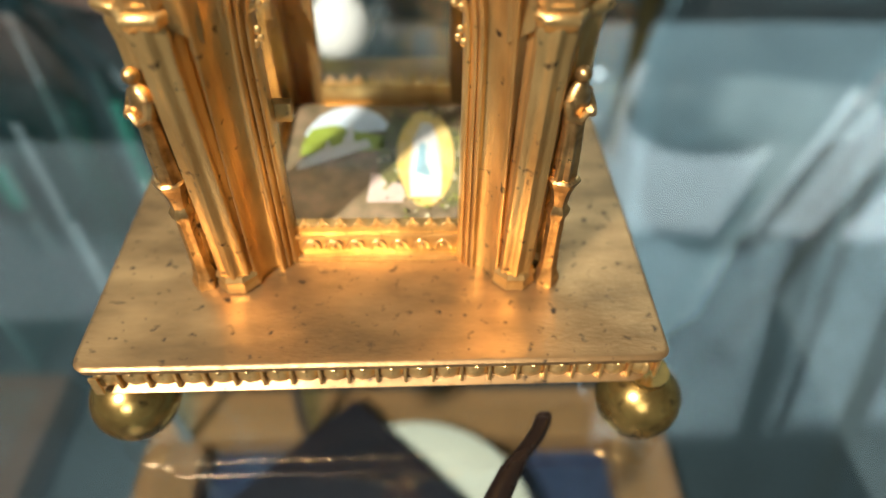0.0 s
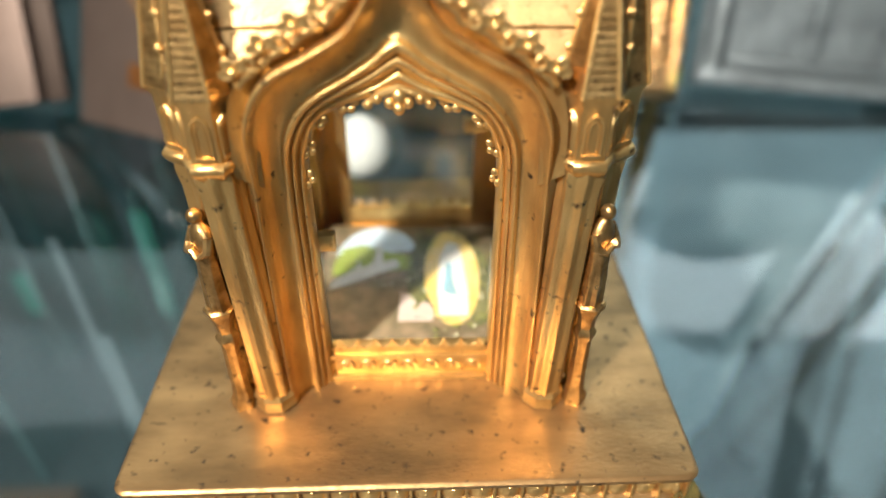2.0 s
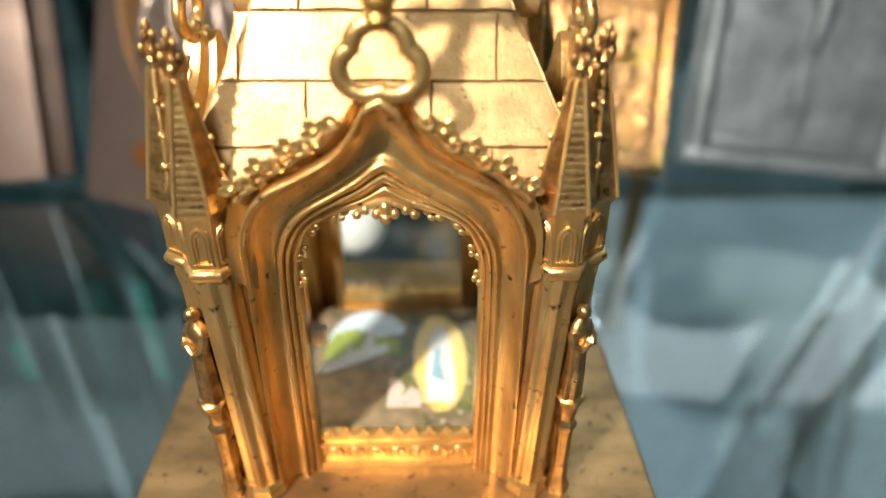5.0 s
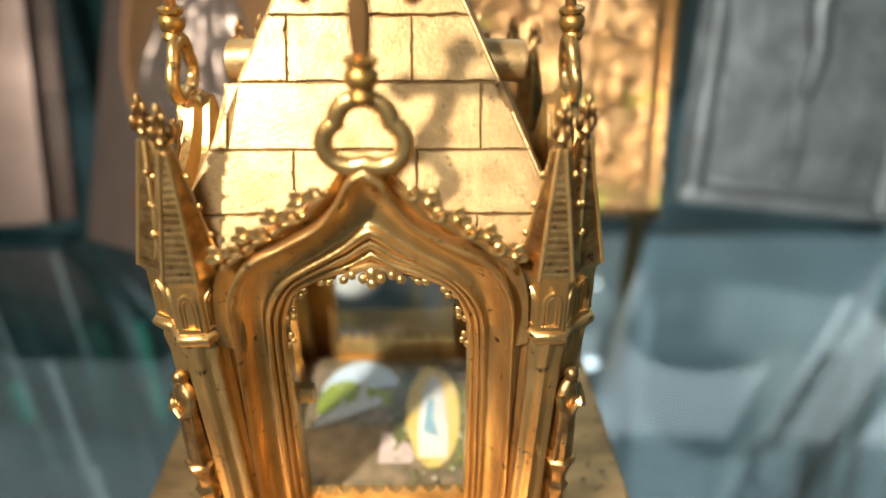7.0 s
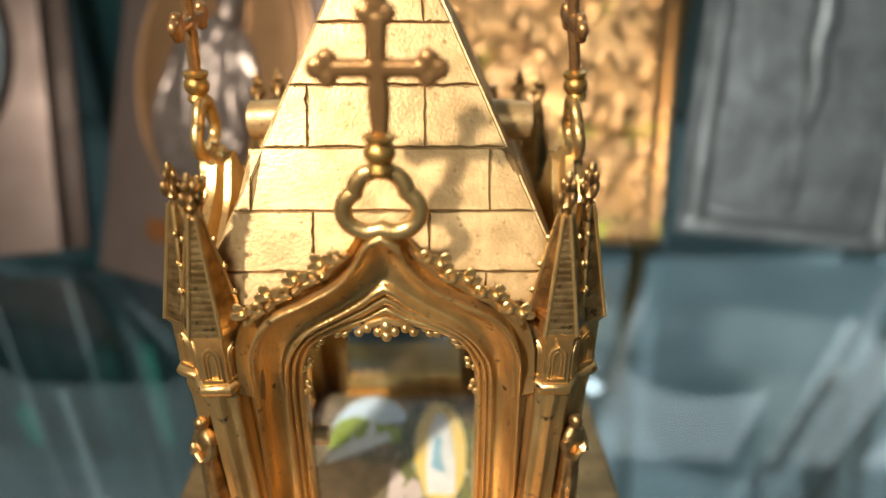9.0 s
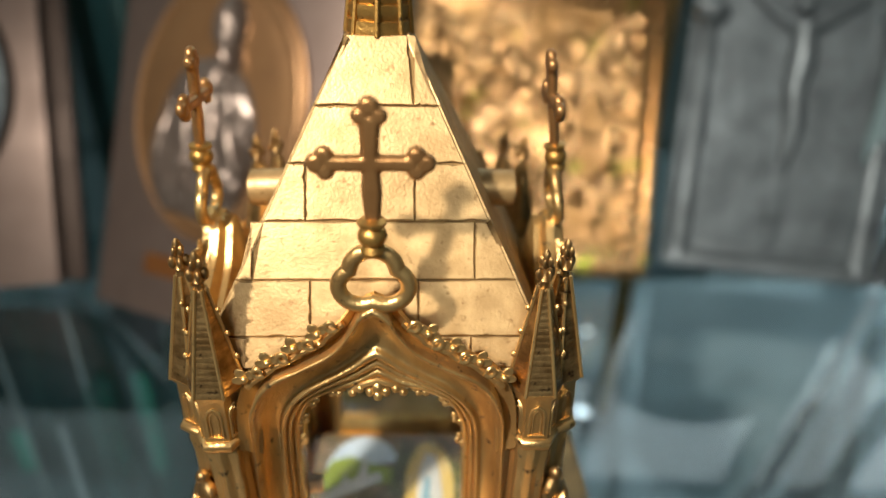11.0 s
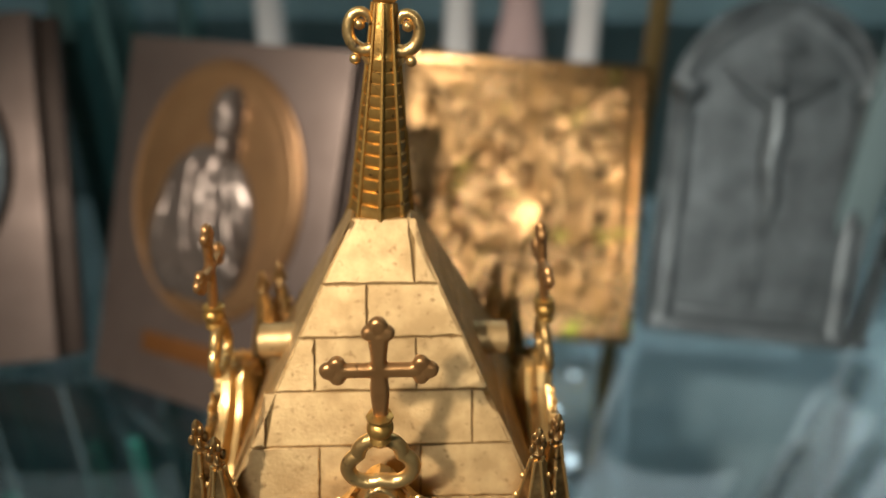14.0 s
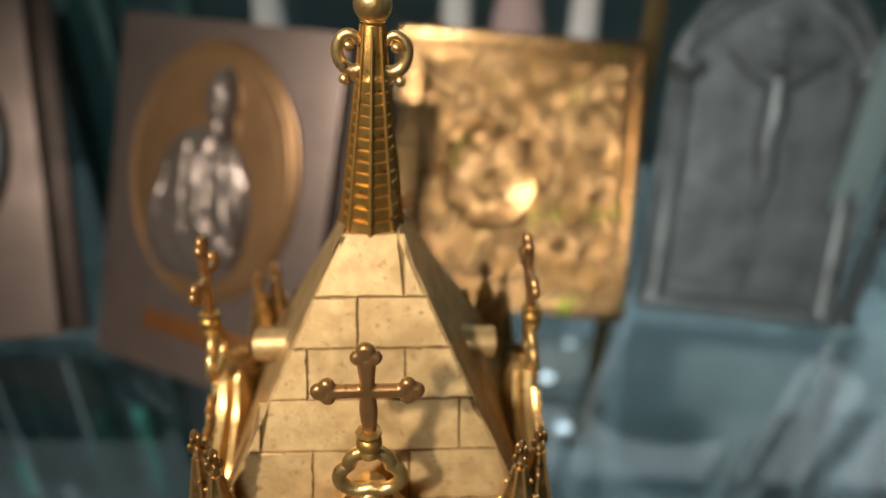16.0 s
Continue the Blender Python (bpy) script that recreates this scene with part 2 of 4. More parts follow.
def smooth_curve(pts, n):
    """Catmull-Rom through 2D points, n samples even by length."""
    p = [pts[0]] + list(pts) + [pts[-1]]
    fine = []
    for i in range(1, len(p) - 2):
        for k in range(20):
            t = k / 20
            q = []
            for c in range(2):
                a, b, d, e = p[i - 1][c], p[i][c], p[i + 1][c], p[i + 2][c]
                q.append(0.5 * (2 * b + (d - a) * t + (2 * a - 5 * b + 4 * d - e) * t * t + (3 * b - a - 3 * d + e) * t ** 3))
            fine.append(q)
    fine.append(list(pts[-1]))
    f = np.array(fine)
    s = np.concatenate(([0], np.cumsum(np.hypot(*np.diff(f, axis=0).T))))
    u = np.linspace(0, s[-1], n)
    return np.stack([np.interp(u, s, f[:, 0]), np.interp(u, s, f[:, 1])], 1)


# ---- the room and the case ----
def slab(name, x0, x1, y0, y1, z0, z1, mat, label, bevel=0.0, kind="structure", category=""):
    return solid(name, box(bmesh.new(), x0, x1, y0, y1, z0, z1, bevel), mat, Matrix(), label, category, "", kind)


SHELF = -0.0115
# unseen floor, ceiling and side walls, added to give the brass its reflections
slab("floor", -2.2, 2.2, -1.6, 2.6, -0.95, -0.90, FLOORM, "unseen dark grey floor closing the room below the case")
slab("ceiling", -2.2, 2.2, -1.6, 2.6, 1.5, 1.55, CEILING, "unseen white ceiling added for reflections")
slab("wall_north", -2.2, 2.2, 2.6, 2.7, -0.9, 1.5, TEALWALL, "unseen grey-green wall added for reflections behind the case")
slab("partition", -2.2, 2.2, 1.50, 1.54, -0.9, 0.050, BACKWALL, "low dark teal partition behind the case")
slab("wall_south", -2.2, 2.2, -1.7, -1.6, -0.9, 1.5, TEALWALL, "unseen grey-green wall added for reflections")
slab("wall_west", -2.3, -2.2, -1.6, 2.6, -0.9, 1.5, TEALWALL, "unseen grey-green wall added for reflections")
slab("wall_east", 2.2, 2.3, -1.6, 2.6, -0.9, 1.5, TEALWALL, "unseen grey-green wall added for reflections")
# two added boards; their pale and darker tones stand for uneven brightness there
slab("backing_board", 0.12, 0.6, 0.38, 0.60, -0.2019, -0.2005, BOARD, "pale grey-green board added to brighten the back of the case bottom")
slab("side_board", 0.25, 0.6, 0.02, 0.378, -0.2019, -0.2010, SIDEBOARD, "grey board added for the mid tone at the side of the case bottom")
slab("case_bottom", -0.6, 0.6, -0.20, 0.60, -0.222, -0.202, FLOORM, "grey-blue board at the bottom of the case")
shelf = slab("glass_shelf", -0.6, 0.6, -0.07, 0.56, SHELF - 0.008, SHELF, SHELFGLASS, "clear glass shelf of the display case", 0.0006)
shelf.visible_shadow = False
# this first panel is an invented glow that lifts the shelf's dark left side
slab("glow_panel", -2.1, -0.45, 0.9, 2.55, 1.485, 1.497, PANEL_FILL, "dim glowing panel added to brighten the left of the shelf", 0.0, "", "ceiling light")
slab("glow_panel", 0.35, 2.15, 1.28, 2.58, 1.485, 1.497, PANEL, "lit white ceiling panel", 0.0, "", "ceiling light")

# ---- the gilt chapel ----
CX, CY, YAW = 0.0005, 0.0625, 0.4
chapel = thing("reliquary_chapel", pose(CX, CY, SHELF), "gilt brass gothic chapel with glass sides on a ball-footed plate", "reliquary")
LIFT = pose(0, 0, -SHELF)
BODY = pose(0, 0, -SHELF, 0, 0, YAW)


def rounded(w, d, r, z, cx=0.0, cy=0.0, k=4):
    lp = []
    for sx, sy, a0 in ((1, 1, 0), (-1, 1, 90), (-1, -1, 180), (1, -1, 270)):
        for i in range(k + 1):
            a = radians(a0 + 90 * i / k)
            lp.append((cx + sx * (w - r) + r * math.cos(a), cy + sy * (d - r) + r * math.sin(a), z))
    return lp


PC = 0.0006
prof = [(0.0615, 0.0097), (0.0628, 0.0099), (0.0632, 0.0106), (0.0622, 0.0114), (0.0615, 0.012), (0.0613, 0.0178), (0.0625, 0.0186),
        (0.0640, 0.0190), (0.0636, 0.0199), (0.0650, 0.0205), (0.0652, 0.0218), (0.0647, 0.0224), (0.0640, 0.0225)]
base_plate = part("base_plate", rings(bmesh.new(), [rounded(h, h, 0.0035, z) for h, z in prof]), PLATE, chapel, "satin brass base plate, stained and spotted", LIFT @ pose(PC - 0.0008, 0, 0, 0, 0, 1.0) @ Matrix.Diagonal((1.010, 1.006, 1, 1)))

bm = ball(bmesh.new(), (0, 0, 0), 0.0105, 4)
lathe(bm, [(0.004, 0.008), (0.005, 0.0105), (0.005, 0.0117)], 20)
foot_mesh = mesh_of("ball_foot", bm, FEET)
for fx, fy in ((-0.0600, -0.0585), (0.0650, -0.0595), (-0.0590, 0.058), (0.0620, 0.058)):
    part("ball_foot", foot_mesh, FEET, chapel, "polished brass ball foot", LIFT @ pose(fx, fy, -0.0010))

# leaf beads of the plate's edge
bm = bmesh.new()
ball(bm, (0, 0.0002, -0.0003), 0.0031, 2, (0.92, 0.45, 0.98))
ball(bm, (0, -0.0008, 0.0022), 0.0009, 1)
box(bm, 0.0028, 0.0035, -0.0013, 0.0006, -0.0032, 0.0028, 0.0002)
bead_mesh = mesh_of("leaf_bead", bm, GILT)
for side in range(4):
    for i in range(20):
        part("leaf_bead", bead_mesh, GILT, base_plate, "", pose(0, 0, 0, 0, 0, 90 * side) @ pose(-0.0608 + 0.0064 * i, -0.0617, 0.0149))

# gable arch: outer and inner outlines of the right half, from the foot to the point
OUT = [(0.0290, 0.0225), (0.0289, 0.060), (0.0282, 0.0915), (0.0266, 0.1020), (0.0224, 0.1086), (0.0148, 0.1128), (0.0084, 0.1168), (0.0046, 0.1218), (0.0027, 0.1254), (0.0, 0.1270)]
INN = [(0.0196, 0.0225), (0.0196, 0.055), (0.0194, 0.0825), (0.0182, 0.0907), (0.0156, 0.0968), (0.0100, 0.1003), (0.0046, 0.1019), (0.0020, 0.1031), (0.0, 0.1043)]
NS = 64
oc, ic = smooth_curve(OUT, NS), smooth_curve(INN, NS)


def moulding(p):
    """Depth of the jamb across its width, 0 outside to 1 at the glass: rolls and hollows of a splayed gothic jamb."""
    y = -0.0412 + 0.0076 * p
    for c, w, h in ((0.05, 0.055, 0.0013), (0.34, 0.235, -0.0017), (0.645, 0.060, 0.0012), (0.775, 0.055, 0.0012), (0.93, 0.065, 0.0011)):
        d = abs(p - c) / w
        if d < 1:
            y -= h * math.sqrt(1 - d * d)
    return y


def forward(z):
    """The head of the arch stands a little before its jambs."""
    t = min(1, max(0, (z - 0.084) / 0.020))
    return -0.0036 * t * t * (3 - 2 * t)


samples = [i / 64 for i in range(65)]
bm = bmesh.new()
loops = []
for i in range(-NS + 1, NS):
    k, sx = NS - 1 - abs(i), (1 if i >= 0 else -1)
    lp = []
    for p in samples:
        q = oc[k] * (1 - p) + ic[k] * p
        lp.append((sx * q[0], moulding(p) + forward(q[1]), q[1]))
    f0, f1 = forward(ic[k][1]), forward(oc[k][1])
    lp += [(sx * ic[k][0], -0.0305 + f0, ic[k][1]), (sx * oc[k][0], -0.0365 + f1 * 0.5, oc[k][1])]
    loops.append(lp)
rings(bm, loops)
arch_mesh = mesh_of("gable_arch", bm, GILT)

# sheet behind the arch, up to the point
bm = bmesh.new()
edge = [(x * 1.08 + 0.0003, min(z + 0.0028, 0.1268 + 0.1 * x)) for x, z in oc if z > 0.084]
ring = [(x, z) for x, z in edge] + [(-x, z) for x, z in edge[::-1]]
inner = [(x * 0.94, z - 0.0016) for x, z in oc if z > 0.084]
inner = inner + [(-x, z) for x, z in inner[::-1]]
a = [[bm.verts.new((x, y, z)) for x, z in lp] for lp, y in ((ring, -0.0432), (ring, -0.0412), (inner, -0.0390), (inner, -0.0400))]
for p, q in zip(a, a[1:] + a[:1]):
    for i in range(len(ring) - 1):
        bm.faces.new((p[i], p[i + 1], q[i + 1], q[i]))
gable_plate_mesh = mesh_of("gable_plate", bm, GILT)

# crocket: a curled scroll beside a three-lobed leaf with a nub
bm = bmesh.new()
curl = [(-0.0011 + 0.00085 * (1 - 0.035 * k) * math.cos(0.42 * k - 1.9), -0.0002 - 0.00003 * k, -0.0002 + 0.00085 * (1 - 0.035 * k) * math.sin(0.42 * k - 1.9)) for k in range(15)]
tube(bm, curl, [0.00042 - 0.00001 * k for k in range(15)], 7)
for a, ln, wd in ((100, 1.25, 0.95), (38, 1.05, 0.85), (168, 0.95, 0.85)):
    c, sn = math.cos(radians(a)), math.sin(radians(a))
    for v in bmesh.ops.create_icosphere(bm, subdivisions=2, radius=1)["verts"]:
        r, w = 0.0009 + v.co.x * 0.00085 * ln, v.co.y * 0.00075 * wd
        dish = 0.00045 * (v.co.x ** 2 + v.co.y ** 2)
        v.co = (0.0009 + r * c - w * sn, v.co.z * 0.00042 - dish, 0.0001 + r * sn + w * c)
ball(bm, (0.0009, -0.0006, 0.0003), 0.00052, 2)
tube(bm, [(-0.0021, 0.0003, -0.0012), (-0.0006, 0.0002, -0.0011), (0.0008, 0.0001, -0.0008), (0.0021, 0.0003, -0.0011)], 0.00048, 6)
crocket_mesh = mesh_of("crocket", bm, GILT)

# cusps on the inner edge of the arch
bm = bmesh.new()
for dx, dz, r in ((0, -0.0011, 0.0007), (-0.0011, -0.0003, 0.0008), (0.0011, -0.0003, 0.0008)):
    ball(bm, (dx, 0, dz), r, 2, (1, 0.7, 1))
cusp_mesh = mesh_of("cusp", bm, GILT)
bm = bmesh.new()
for dx, dz, r in ((0, -0.0030, 0.0010), (-0.0015, -0.0022, 0.0009), (0.0015, -0.0022, 0.0009), (0, -0.0012, 0.0012), (-0.0034, -0.0016, 0.0008), (0.0034, -0.0016, 0.0008), (-0.0048, -0.0024, 0.0007), (0.0048, -0.0024, 0.0007)):
    ball(bm, (dx, 0, dz), r, 2)
tube(bm, [(-0.0055, 0.0003, -0.0028), (-0.003, 0.0002, -0.001), (0, 0, 0.0), (0.003, 0.0002, -0.001), (0.0055, 0.0003, -0.0028)], 0.0006, 8)
fleuron_mesh = mesh_of("fleuron", bm, GILT)

# trefoil ring, cross
bm = bmesh.new()
pts = []
for i in range(72):
    a = 2 * math.pi * i / 72 + math.pi / 2
    lob = abs(math.cos(1.5 * (a - math.pi / 2)))
    r = 0.0048 + 0.0018 * lob
    pts.append((r * math.cos(a) * 1.10, 0, r * math.sin(a)))
tube(bm, pts, 0.00165, 12, True)
for v in bm.verts:
    v.co.y *= 0.9
trefoil_mesh = mesh_of("trefoil_ring", bm, GILT)
bm = bmesh.new()
ball(bm, (0, 0, 0), 0.0022, 3)
lathe(bm, [(0.0014, 0.0012), (0.0022, 0.0020), (0.0022, 0.0026), (0.0013, 0.0031)], 8)
lathe(bm, [(0.0016, -0.0033), (0.0019, -0.0026), (0.0015, -0.0015)], 12)
knop_mesh = mesh_of("knop", bm, SPIRE)


def cross_edge(x, z):
    """Signed distance to the outline of the budded cross, its pieces melted together."""
    d = [max(abs(x) - 0.0017 + 0.0002 * math.cos(z * 500), abs(z - 0.0102) - 0.0102), max(abs(z - 0.0115) - 0.00155, abs(x) - 0.0086)]
    for cx, cz, ux, uz in ((-0.0086, 0.0115, -1, 0), (0.0086, 0.0115, 1, 0), (0, 0.0205, 0, 1)):
        for k, w, r in ((0.0012, 0.0, 0.00185), (-0.0005, 0.0016, 0.00165), (-0.0005, -0.0016, 0.00165)):
            d.append(math.hypot(x - cx - k * ux - w * uz, z - cz - k * uz - w * ux) - r)
    k = 0.00022
    return -k * math.log(sum(math.exp(-max(-0.01, v) / k) for v in d))


bm = bmesh.new()
STEP, grid = 0.00026, {}
for j in range(-3, 93):
    for i in range(-47, 48):
        grid[i, j] = cross_edge(i * STEP, j * STEP)
front, back = {}, {}
for (i, j), f in grid.items():
    if f < STEP * 0.9:
        gx, gz = ((grid.get((i + dx, j + dz), f) - grid.get((i - dx, j - dz), f)) / (2 * STEP) for dx, dz in ((1, 0), (0, 1)))
        x, z, y = i * STEP, j * STEP, 0.0
        if f > -STEP * 0.45:
            x, z = x - f * gx, z - f * gz
        else:
            y = 0.00115 * math.sqrt(1 - max(0.0, 1 + f / 0.0011) ** 2)
        front[i, j] = bm.verts.new((x, -y, z))
        back[i, j] = bm.verts.new((x, y, z)) if y else front[i, j]
for i, j in front:
    q = [(i, j), (i + 1, j), (i + 1, j + 1), (i, j + 1)]
    if all(k in front for k in q) and any(grid[k] < 0 for k in q):
        bm.faces.new([front[k] for k in q])
        if any(back[k] is not front[k] for k in q):
            bm.faces.new([back[k] for k in q[::-1]])
bmesh.ops.delete(bm, geom=[v for v in bm.verts if not v.link_faces], context="VERTS")
cross_mesh = mesh_of("cross", bm, AGED)

# sill with its arcade and cresting
sill_mesh = mesh_of("sill", box(bmesh.new(), -0.0200, 0.0200, -0.0330, -0.0300, 0.0225, 0.0330, 0.0004), GILT)
sill_bar_mesh = mesh_of("sill_bar", box(bmesh.new(), -0.0200, 0.0200, -0.0342, -0.0325, 0.0296, 0.0310, 0.0003), GILT)
sill_foot_mesh = mesh_of("sill_foot", box(bmesh.new(), -0.0200, 0.0200, -0.0346, -0.0325, 0.0225, 0.0240, 0.0004), GILT)
bm = tube(bmesh.new(), [(0.0019 * math.cos(a), -0.0332, 0.0019 * math.sin(a) * 1.2) for a in np.linspace(-0.2, math.pi + 0.2, 12)], 0.00055, 6)
ball(bm, (0, -0.0331, 0.0004), 0.0009, 1, (1, 0.5, 1.1))
arcade_mesh = mesh_of("arcade_arch", bm, GILT)
bm = bmesh.new()
for dx, dz, r in ((-0.0009, 0.0004, 0.0008), (0.0009, 0.0004, 0.0008), (0, 0.0014, 0.0009), (0, 0.0024, 0.0005)):
    ball(bm, (dx, 0, dz), r, 1, (1, 0.8, 1))
crest_mesh = mesh_of("crest_leaf", bm, GILT)

# glass pane of a gable
bm = bmesh.new()
outline = [(x, z) for x, z in ic[::4]] + [(-x, z) for x, z in ic[::-4]]
outline = [(max(-0.0192, min(0.0192, x)), z + (0.003 if z < 0.03 else -0.0004)) for x, z in outline]
front = [bm.verts.new((x, -0.0318, z)) for x, z in outline]
back = [bm.verts.new((x, -0.0307, z)) for x, z in outline]
bm.faces.new(front), bm.faces.new(back[::-1])
for i in range(len(front)):
    j = (i + 1) % len(front)
    bm.faces.new((front[i], back[i], back[j], front[j]))
bmesh.ops.remove_doubles(bm, verts=bm.verts, dist=1e-6)
pane_mesh = mesh_of("glass_pane", bm, GLASS, False)

for side in range(4):
    m = BODY @ pose(0, 0, 0, 0, 0, 90 * side)
    gable = part("gable_arch", arch_mesh, GILT, chapel, "moulded ogee arch of gilt brass", m)
    for sx in (-1, 1):
        for px, pz, tilt in ((0.0256, 0.1104, 42), (0.0203, 0.1143, 34), (0.0147, 0.1178, 32), (0.0098, 0.1216, 48)):
            part("crocket", crocket_mesh, GILT, gable, "", pose(sx * px, -0.0444, pz, 0, sx * tilt, 0) @ Matrix.Diagonal((1.62 * sx, 1.4, 1.62, 1)))
        for k in (41, 46, 51, 56):
            q = ic[k]
            part("cusp", cusp_mesh, GILT, gable, "", pose(sx * q[0], -0.0340 + forward(q[1]), q[1], 0, sx * (75 if k < 42 else 55 if k < 47 else 30), 0) @ Matrix.Diagonal((1.25, 0.8, 1.0, 1)))
    part("gable_plate", gable_plate_mesh, GILT, gable, "sheet brass back of the gable")
    part("fleuron", fleuron_mesh, GILT, gable, "small gilt leaf ornament", pose(0, -0.0392, 0.1046) @ Matrix.Diagonal((1.15, 1.1, 1.35, 1)))
    crown = pose(0, -0.0440, 0.1270, (0, 7, 0, 3)[side] * -1, 0, 0) @ pose(0, 0.0440, -0.1270)
    part("trefoil_ring", trefoil_mesh, GILT, gable, "open gilt trefoil ring", crown @ pose(0.0004, -0.0440, 0.1326))
    part("knop", knop_mesh, SPIRE, gable, "round brass knop", crown @ pose(0.0006, -0.0448, 0.1428) @ Matrix.Diagonal((1.28, 1.28, 1.15, 1)))
    part("cross", cross_mesh, AGED, gable, "budded cross of darker coppery brass", crown @ pose(0.0008, -0.0447, 0.1454))
    sill = part("sill", sill_mesh, GILT, chapel, "gilt sill with arcading and leaf cresting", m)
    part("sill_bar", sill_bar_mesh, GILT, sill)
    part("sill_foot", sill_foot_mesh, GILT, sill)
    for i in range(7):
        part("arcade_arch", arcade_mesh, GILT, sill, "", pose(-0.0162 + 0.0054 * i, 0, 0.0262))
    for i in range(9):
        part("crest_leaf", crest_mesh, GILT, sill, "", pose(-0.0172 + 0.0043 * i, -0.0325, 0.0325))
    pane = part("glass_pane", pane_mesh, GLASS, chapel, "clear glass pane", m)
    pane.visible_shadow = False

# piers, two at each corner, with collar, lantern, spirelet and finial
bm = lathe(bmesh.new(), [(0.0052, 0.0225), (0.0056, 0.0233), (0.0050, 0.0252), (0.0054, 0.0262), (0.0047, 0.0276)], 8, turn=radians(22.5))
lathe(bm, [(0.0043, 0.0270), (0.0042, 0.084), (0.0047, 0.0878), (0.0044, 0.0900)], 48, flute=0.085, lobes=8)
pier_mesh = mesh_of("pier", bm, GILT)
bm = lathe(bmesh.new(), [(0.0046, 0.0886), (0.0055, 0.0894), (0.0061, 0.0903), (0.0063, 0.0911), (0.0060, 0.0918), (0.0053, 0.0922)], 6)
collar_mesh = mesh_of("collar", bm, GILT)
bm = lathe(bmesh.new(), [(0.0053, 0.0920), (0.0053, 0.1030), (0.0062, 0.1042), (0.0064, 0.1050)], 6)
lantern_mesh = mesh_of("lantern", bm, GILT)
AP = 0.0053 * math.cos(radians(30))
bm = bmesh.new()
for hw, top, r in ((0.0016, 0.1012, 0.00040), (0.0009, 0.1002, 0.00028)):
    tube(bm, [(hw * c, -AP, 0.0934 + (top - 0.0934) * q) for c, q in ((-1, 0), (-1, 0.72), (-0.72, 0.90), (0, 1.0), (0.72, 0.90), (1, 0.72), (1, 0))], r, 6)
box(bm, -0.0019, 0.0019, -AP - 0.0005, -AP + 0.0002, 0.0929, 0.0936, 0.0001)
niche_mesh = mesh_of("niche_arch", bm, GILT)
steps = 17
prof = []
for i in range(steps):
    for f, cut in ((0.0, 0.00004), (0.14, 0.0), (0.72, 0.0), (0.90, 0.00006)):
        u = (i + f) / steps
        prof.append((0.0064 * (1 - u) + 0.0013 * u - cut, 0.1048 + 0.0240 * u))
prof.append((0.0011, 0.1288))
spirelet_mesh = mesh_of("spirelet", lathe(bmesh.new(), prof, 6), DARK_GILT)
rib = bmesh.new()
for k in range(6):
    a = radians(60 * k)
    tube(rib, [(0.0064 * math.cos(a), 0.0064 * math.sin(a), 0.1046), (0.0013 * math.cos(a), 0.0013 * math.sin(a), 0.1290)], 0.00042, 6)
    for j in range(3 if k in (0, 3) else 0):
        f = 0.30 + 0.24 * j
        r = 0.0066 * (1 - f) + 0.0016 * f
        ball(rib, ((r + 0.0003) * math.cos(a), (r + 0.0003) * math.sin(a), 0.1048 + 0.0242 * f), 0.00062, 1, (1, 1, 1.3))
rib_mesh = mesh_of("spirelet_ribs", rib, GILT)
bm = lathe(bmesh.new(), [(0.0011, 0.1285), (0.0009, 0.1300), (0.0014, 0.1306), (0.0008, 0.1315), (0.0007, 0.1350), (0.0009, 0.1362), (0.0003, 0.1372)], 8)
finial_mesh = mesh_of("finial", bm, DARK_GILT)
bm = ball(bmesh.new(), (0.0014, 0, 0.1320), 0.0010, 2, (0.9, 0.6, 1.5))
leaf_low_mesh = mesh_of("finial_leaf", bm, DARK_GILT)
bm = ball(bmesh.new(), (0.0009, 0, 0.1345), 0.0008, 2, (0.9, 0.6, 1.5))
leaf_high_mesh = mesh_of("finial_leaf", bm, DARK_GILT)

# niche figure: one plain shape, robed, on a tapering bracket and a thin ribbed shaft
bm = bmesh.new()
loops = []
for z, rx, ry, dy in ((0.0550, 0.0026, 0.0021, 0), (0.0575, 0.0025, 0.0021, 0), (0.0620, 0.0023, 0.0020, -0.0001), (0.0665, 0.0022, 0.0019, -0.0001), (0.0700, 0.0025, 0.0019, 0),
                      (0.0728, 0.0030, 0.0020, 0.0001), (0.0748, 0.0029, 0.0018, 0.0002), (0.0762, 0.0019, 0.0014, 0.0002), (0.0770, 0.0010, 0.0010, 0.0001), (0.0775, 0.0008, 0.0008, 0)):
    w = max(0.0, min(1.0, (0.072 - z) / 0.012))
    loops.append([((rx + 0.00028 * w * math.cos(7 * a + 40 * z)) * math.cos(a), (ry + 0.00028 * w * math.cos(7 * a + 40 * z)) * math.sin(a) + dy, z) for a in np.linspace(0, 2 * math.pi, 32, endpoint=False)])
rings(bm, loops)
ball(bm, (0, -0.0003, 0.0789), 0.00150, 3, (0.92, 1.0, 1.15))
for sx in (-1, 1):
    tube(bm, [(sx * 0.0026, 0.0001, 0.0745), (sx * 0.0030, -0.0010, 0.0715), (sx * 0.0018, -0.0023, 0.0706), (sx * 0.0002, -0.0026, 0.0722)], [0.0010, 0.0010, 0.0009, 0.0007], 8)
lathe(bm, [(0.0016, 0.0470), (0.0019, 0.0500), (0.0026, 0.0528), (0.0031, 0.0536), (0.0032, 0.0546), (0.0027, 0.0551)], 12, flute=0.05, lobes=6)
